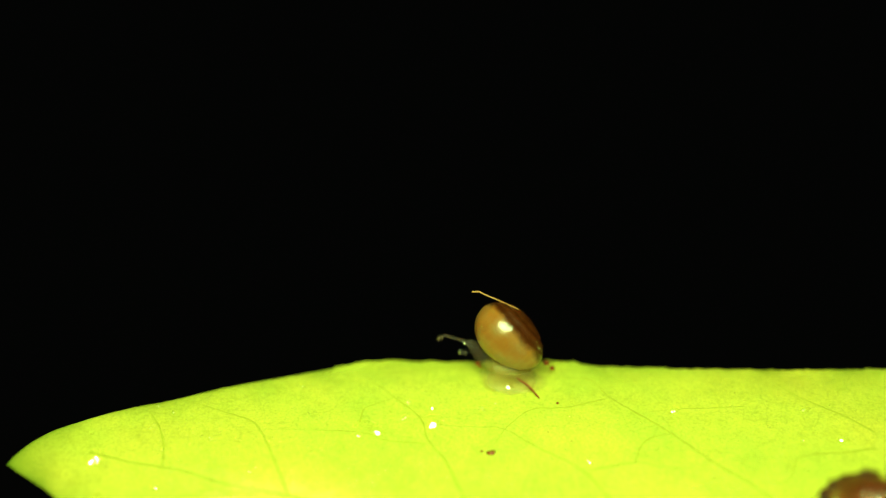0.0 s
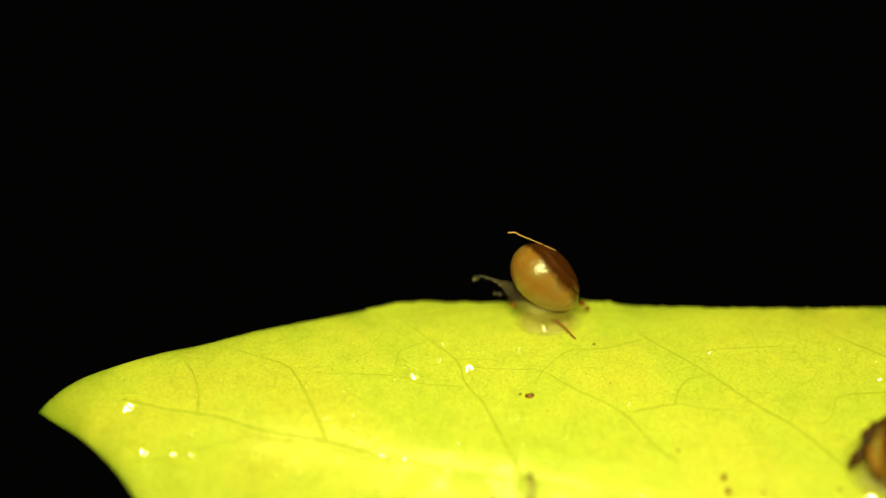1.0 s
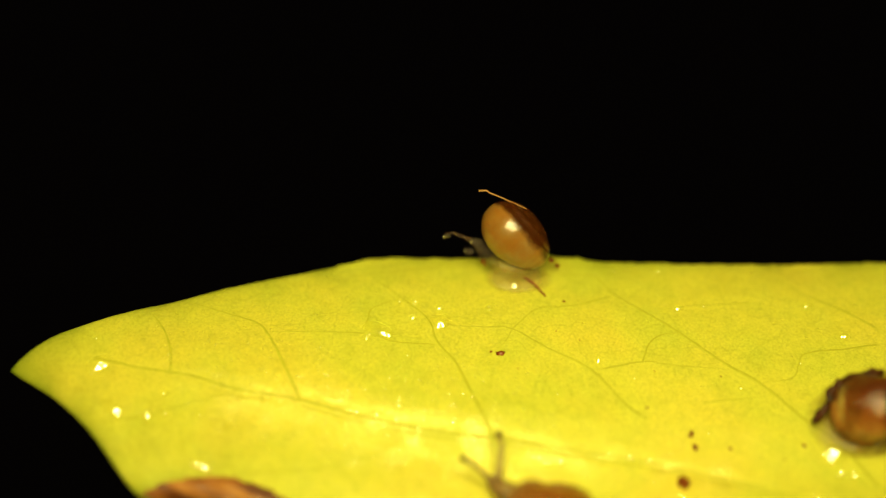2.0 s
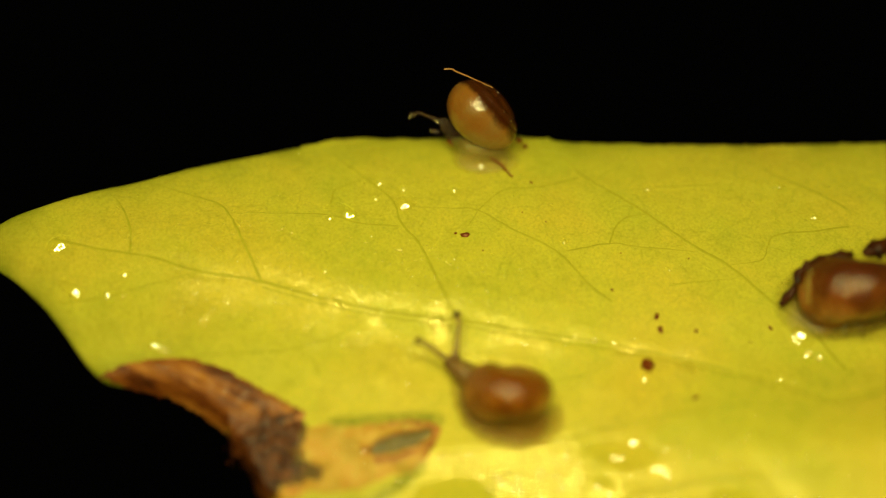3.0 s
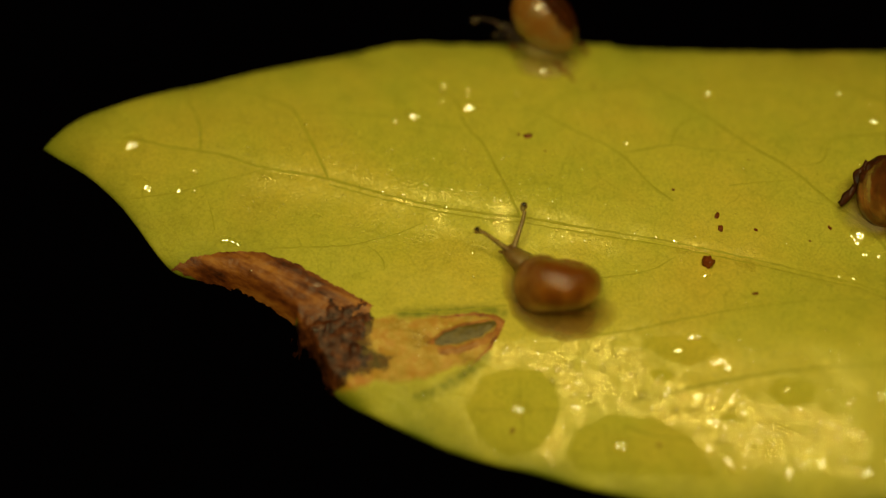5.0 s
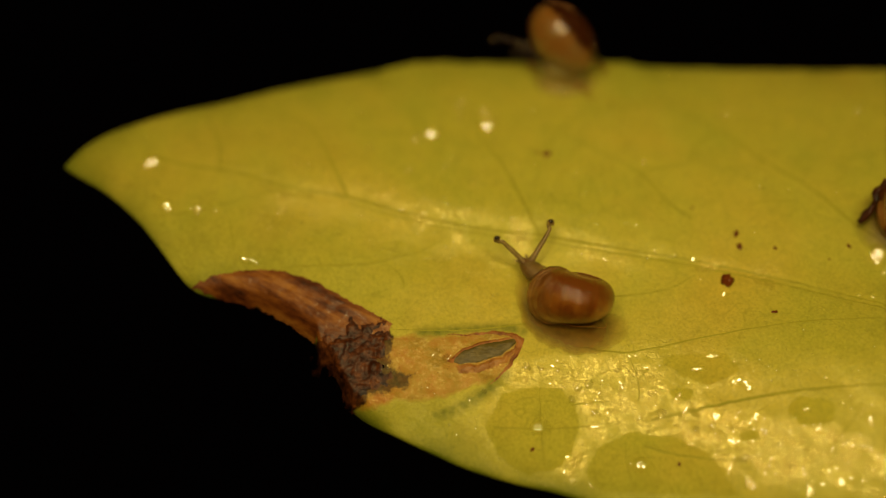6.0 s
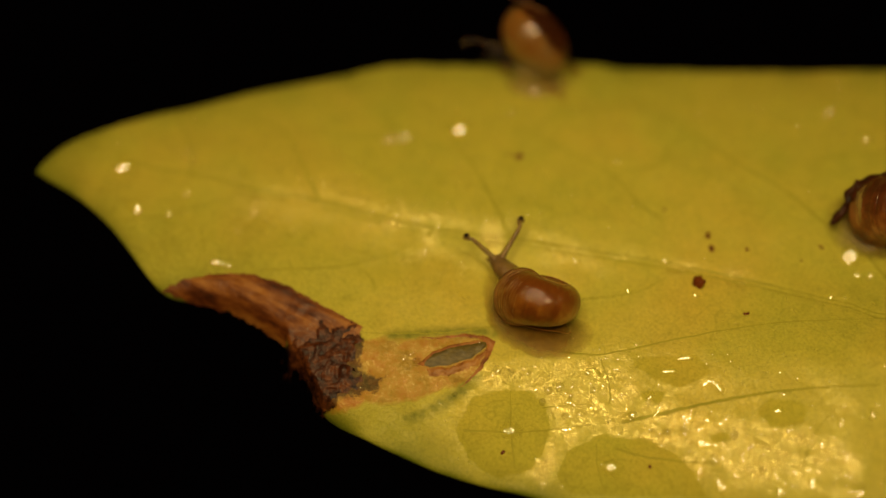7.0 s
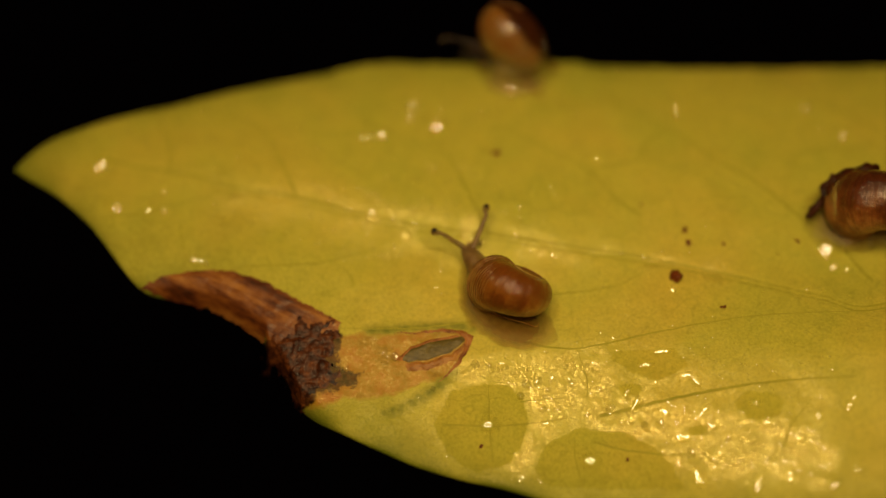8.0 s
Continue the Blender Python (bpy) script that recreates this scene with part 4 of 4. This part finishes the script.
def drops():
    for k, (x, y) in enumerate([(-0.64, 11.01), (-0.79, 9.65), (-16.84, 4.02), (-16.73, 2.64), (-17.79, 2.64), (-3.86, 8.11), (1.05, 10.48), (4.44, 10.50), (11.48, 6.25)]):
        drop(x, y, 0.60, 0.55, 20 * k, 0.45, "tiny clear water drop on the leaf", 0, k)
    drop(1.15, 9.19, 1.5, 1.3, 0, 0.2, "clear water drop on the leaf")
    drop(6.25, 12.25, 0.8, 0.8, 0, 0.34, "clear round water drop on the foot of the snail", lift=0.34)
    for (x, y), a, b, turn in zip([(26.35, -0.47), (26.45, -1.70), (27.32, -1.82), (16.02, -3.14), (17.49, 10.42), (26.36, 10.61), (28.41, 8.10)], (1.9, 0.7, 0.7, 0.7, 0.8, 0.8, 0.8), (1.5, 0.6, 0.6, 0.6, 0.5, 0.5, 0.5), (-35, -20, 10, 0, 10, 10, 0)):
        drop(x, y, a, b, turn, 0.45)
    # the first two are added domes that place the lamps' reflection in flat puddles
    for k, (x, y) in enumerate([(4.15, -11.80), (10.30, -14.16), (7.64, -11.75), (20.28, -10.97), (15.05, -7.41), (13.97, -8.25), (15.58, -12.78), (16.60, -15.45), (21.95, -15.55), (23.83, -11.95), (23.98, -13.98), (19.99, -16.00), (15.49, -14.48), (25.61, -11.55), (13.16, -10.67), (12.68, -9.92), (14.99, -11.28), (17.17, -11.32), (24.43, -16.18)]):
        drop(x, y, 1.5 if k < 2 else 0.8 + 0.6 * ((k * 37) % 10) / 10, 1.2 if k < 2 else 0.45, -35 - 6 * k if k > 5 else 0, 0.12 if k < 2 else 0.2, "flat clear dome added to a puddle to mirror the lamps" if k < 2 else "clear water drop on the wet leaf", 0, k)
    for k, (x, y) in enumerate([(11.81, -0.26), (13.04, -0.56), (14.28, -0.82), (6.64, -0.07), (7.69, -0.83), (8.58, -0.83), (24.45, -3.33), (25.29, -3.47), (-3.33, 2.32), (-1.90, 1.92), (-0.47, 1.46), (-4.77, 2.55)]):
        drop(x, y, 0.42 + 0.12 * (k % 3), 0.32, -14, 0.3, "tiny clear water bead beside the midrib", 0, k)
    drop(-3.06, 8.66, 2.2, 1.1, -22, 0.2, "long curved water drop on the leaf", 0.22)
    drop(-21.26, 6.14, 1.8, 1.2, 30, 0.2, "long water drop near the leaf tip")
    drop(-20.17, 3.04, 1.6, 0.9, -38, 0.2, "long water drop near the leaf tip", 0.1)
    arc_drop([(-14.95, -0.82), (-14.21, -0.93), (-13.47, -1.25)], 0.30, "long water drop beside the dead margin")
    arc_drop([(15.75, -9.36), (16.20, -9.06), (16.60, -9.09), (16.87, -9.42), (17.07, -9.85)], 0.34, "sickle-shaped water drop on the wet leaf")
    arc_drop([(15.60, -12.50), (15.91, -12.92), (16.32, -12.70)], 0.30, "forked water drop on the wet leaf")
    arc_drop([(16.71, -15.20), (16.80, -15.55), (16.87, -15.89)], 0.34, "long water drop on the wet leaf")
    arc_drop([(20.01, -15.70), (20.17, -15.92), (20.31, -16.14)], 0.26, "long water drop on the wet leaf")
    arc_drop([(21.66, -15.40), (21.92, -15.55), (22.14, -15.68)], 0.30, "long water drop on the wet leaf")
    arc_drop([(14.46, -11.00), (14.75, -11.20), (15.05, -11.45)], 0.30, "broken water drop on the wet leaf")
    for k, (x, y) in enumerate([(7.87, -9.65), (7.49, -10.88), (7.19, -9.11), (5.29, -8.20), (6.12, -10.05), (3.37, -8.01), (4.24, -8.09), (8.35, -10.89), (11.61, -10.94), (10.98, -9.70), (9.27, -9.31), (6.49, -9.28), (8.96, -8.23), (-12.88, -2.16), (-1.62, -7.47), (0.73, -9.55), (-12.83, -3.03), (17.61, -12.34), (18.56, -13.06), (14.62, -11.89), (16.36, -13.83), (19.12, -14.43), (13.60, -12.03)]):
        drop(x, y, 0.40 + 0.14 * (k % 3), 0.38 + 0.12 * (k % 3), 25 * k, 0.5, "tiny clear water bead on the leaf", 0, k, mat=BEAD)


drops()


def water_spray(total, area, seed, label, thick=(0.035, 0.115), stretch=(1.0, 2.8), mat=None):
    """Beads too small and many to tell apart, on a stretch of the leaf."""
    rng = random.Random(seed)
    bm, made = bmesh.new(), 0
    xs, ys = [q[0] for q in area], [q[1] for q in area]
    while made < total:
        x, y = rng.uniform(min(xs), max(xs)), rng.uniform(min(ys), max(ys))
        deep = inside(x, y, FILM)
        if inside(x, y, area) < 0.1 or max(inside(x, y, q) for q in PUDDLES) > 0 or rng.random() > (1.0 if deep > -0.5 else 0.45):
            continue
        r = rng.uniform(*thick) * (1.3 if deep > 0 else 0.8)
        long, turn = rng.uniform(*stretch), math.radians(rng.uniform(-60, -10))
        rings = []
        for h_, w_ in ((-0.2, 1.0), (0.25, 0.85), (0.45, 0.5)):
            ring = []
            for k in range(8):
                a = math.tau * k / 8
                u, v = math.cos(a) * r * w_ * long, math.sin(a) * r * w_
                px, py = x + u * math.cos(turn) - v * math.sin(turn), y + u * math.sin(turn) + v * math.cos(turn)
                ring.append(bm.verts.new(on_leaf(px, py, h_ * r)))
            rings.append(ring)
        for a, b in zip(rings, rings[1:]):
            for k in range(8):
                bm.faces.new((a[k], a[(k + 1) % 8], b[(k + 1) % 8], b[k]))
        bm.faces.new(rings[-1])
        made += 1
    tagged(part("water_spray", bm, mat or WATER), label, "water", kind="stuff")


water_spray(190, OUTER_FILM, 5, "fine glittering water beads on the wet leaf")
water_spray(230, TOP_EDGE[2:17] + [(31, -6), (10, -4.5), (0, -4), (-12, -1), (-19, 2), (-22, 4)], 11, "scattered specks of water over the dry leaf")
water_spray(130, [(16.5, -4.5), (27.5, -6.0), (27.0, -16.3), (17.5, -15.8), (12.5, -8.0)], 29, "thin streaks of water on the wet leaf", (0.025, 0.055), (2.0, 5.0))
water_spray(260, [(-18, 6.6), (-8, 4.3), (0, 2.1), (8, 1.0), (10, 4), (2, 6.5), (-8, 8), (-17, 9)], 31, "tiny specks of water above the midrib", (0.03, 0.06), (1.0, 3.0), GLARE)
water_spray(110, [(-16, 3.8), (-8, 2.7), (0, 0.9), (2, -1), (-6, -1), (-14, 1)], 37, "tiny specks of water below the midrib", (0.03, 0.06), (1.0, 2.5), GLARE)
water_spray(110, WITHERED, 17, "glittering specks of water on the withered patch", (0.02, 0.06), (1.0, 1.8))


water_spray(14, [(-2.54, -6.82), (-1.27, -6.67), (-1.12, -7.65), (-1.72, -8.01), (-2.60, -7.76)], 23, "bright specks of water beside the wet hollow")


# ---- dirt on the leaf ----
def grain(x, y, a, b, turn=0, label="small dark brown grain of dirt", high=0.5, seed=0.0, mat=None):
    ob = blob("dirt_grain", (0, 0, 0), (a, b, min(a, b) * high), mat or DIRT, None, "", 0.45, seed)
    tagged(ob, label, "dirt", "dirt grains on the leaf")
    ob.matrix_world = Matrix.Translation(on_leaf(x, y, min(a, b) * high * 0.6)) @ tilt_on_leaf(x, y) @ Matrix.Rotation(math.radians(turn), 4, "Z")
    return ob


def dirt():
    spots = [(5.02, 6.89), (4.40, 7.02), (9.59, 11.16), (17.05, 0.94), (17.20, 0.06), (24.22, 0.10), (19.45, -0.06), (14.34, 2.79), (19.48, 5.03), (19.05, -4.55), (8.85, 8.62), (10.37, 7.89), (6.12, 5.67), (15.10, 5.45), (22.87, -0.81)]
    sizes = (0.30, 0.10, 0.11, 0.24, 0.22, 0.16, 0.14, 0.10, 0.07, 0.12, 0.06, 0.06, 0.06, 0.05, 0.07)
    for k, ((x, y), a) in enumerate(zip(spots, sizes)):
        grain(x, y, a, a * (0.55 + 0.3 * ((k * 7) % 5) / 5), 25 * k, seed=k)
    grain(16.20, -2.34, 0.40, 0.36, 0, "round glossy dark brown dropping", 0.9, 21)
    for k, ((x, y), a) in enumerate(zip([(18.87, -4.56), (3.65, -13.15), (12.50, -14.10), (18.94, -4.57)], (0.11, 0.14, 0.12, 0.06))):
        grain(x, y, a, a * 0.7, 40 * k, seed=30 + k)
    tw = [(6.84, 13.04), (7.58, 12.52), (8.36, 11.56)]
    ob = loft("twig", [(x, y, surf(x, y) + up) for (x, y), up in zip(tw, (0.62, 0.40, 0.10))], [(0.09, 0.09), (0.08, 0.08), (0.05, 0.05)], DIRT, None, "", 8, 0.2)
    tagged(ob, "short thin brown plant fibre lying on the leaf", "fibre")


dirt()


# ---- what moves ----
def motions():
    # the focus goes from the far edge to the near snail
    walk(focus_target, [(t, pose(0.005, y * MM, 0)) for t, y in ((0.0, 12.0), (1.2, 11.2), (2.5, 9.8), (3.0, 9.2), (3.5, 7.8), (4.5, 4.2), (5.1, -1.2), (5.8, -6.0), (6.5, -9.0), (8.0, -9.0))])

    def place(x, y, turn):
        return pose(x * MM, y * MM, surf(x, y) * MM, 0, 0, turn)
    walk(snail_front, [
        (0.0, place(7.75, -4.25, 13)),
        (2.5, place(7.38, -4.31, 12)),
        (3.5, place(7.11, -4.40, 12)),
        (4.5, place(6.73, -4.39, 11)),
        (5.8, place(6.15, -3.95, 6)),
        (6.5, place(5.99, -3.80, 3)),
        (7.0, place(5.86, -3.90, 0)),
        (8.0, place(5.58, -3.55, -9)),
    ])
    # head and stalks stretch and turn against the shell: time, shift in x and y (mm), turn of each stalk
    steps = ((0.0, -0.35, -0.30, -12, 14), (2.5, -0.41, -0.30, -13, 14), (3.5, -0.43, 0.20, -2, 11), (4.5, -0.15, 0.15, -2, 9),
             (5.8, 0.0, -0.15, -6, -4), (6.5, 0.02, -0.22, -8, -7), (7.0, 0.0, 0.0, 0, 0), (8.0, -0.55, -0.38, 20, 17))
    walk(front_head, [(t, pose(dx * MM, dy * MM, 0)) for t, dx, dy, _, _ in steps])
    walk(front_left, [(t, pose((-2.55 + dx) * MM, (2.75 + dy) * MM, 1.1 * MM, 0, 0, a)) for t, dx, dy, a, _ in steps])
    walk(front_right, [(t, pose((-2.2 + dx) * MM, (2.85 + dy) * MM, 1.1 * MM, 0, 0, a)) for t, dx, dy, _, a in steps])
    # the far snail lifts its long stalk a little and lowers it again
    root = back_upper.location.copy()
    walk(back_upper, [(t, pose(*root, 0, lift, 0)) for t, lift in ((0.0, -6), (1.0, 0), (2.5, 6), (3.5, 0), (4.5, -6), (8.0, -8))])


motions()
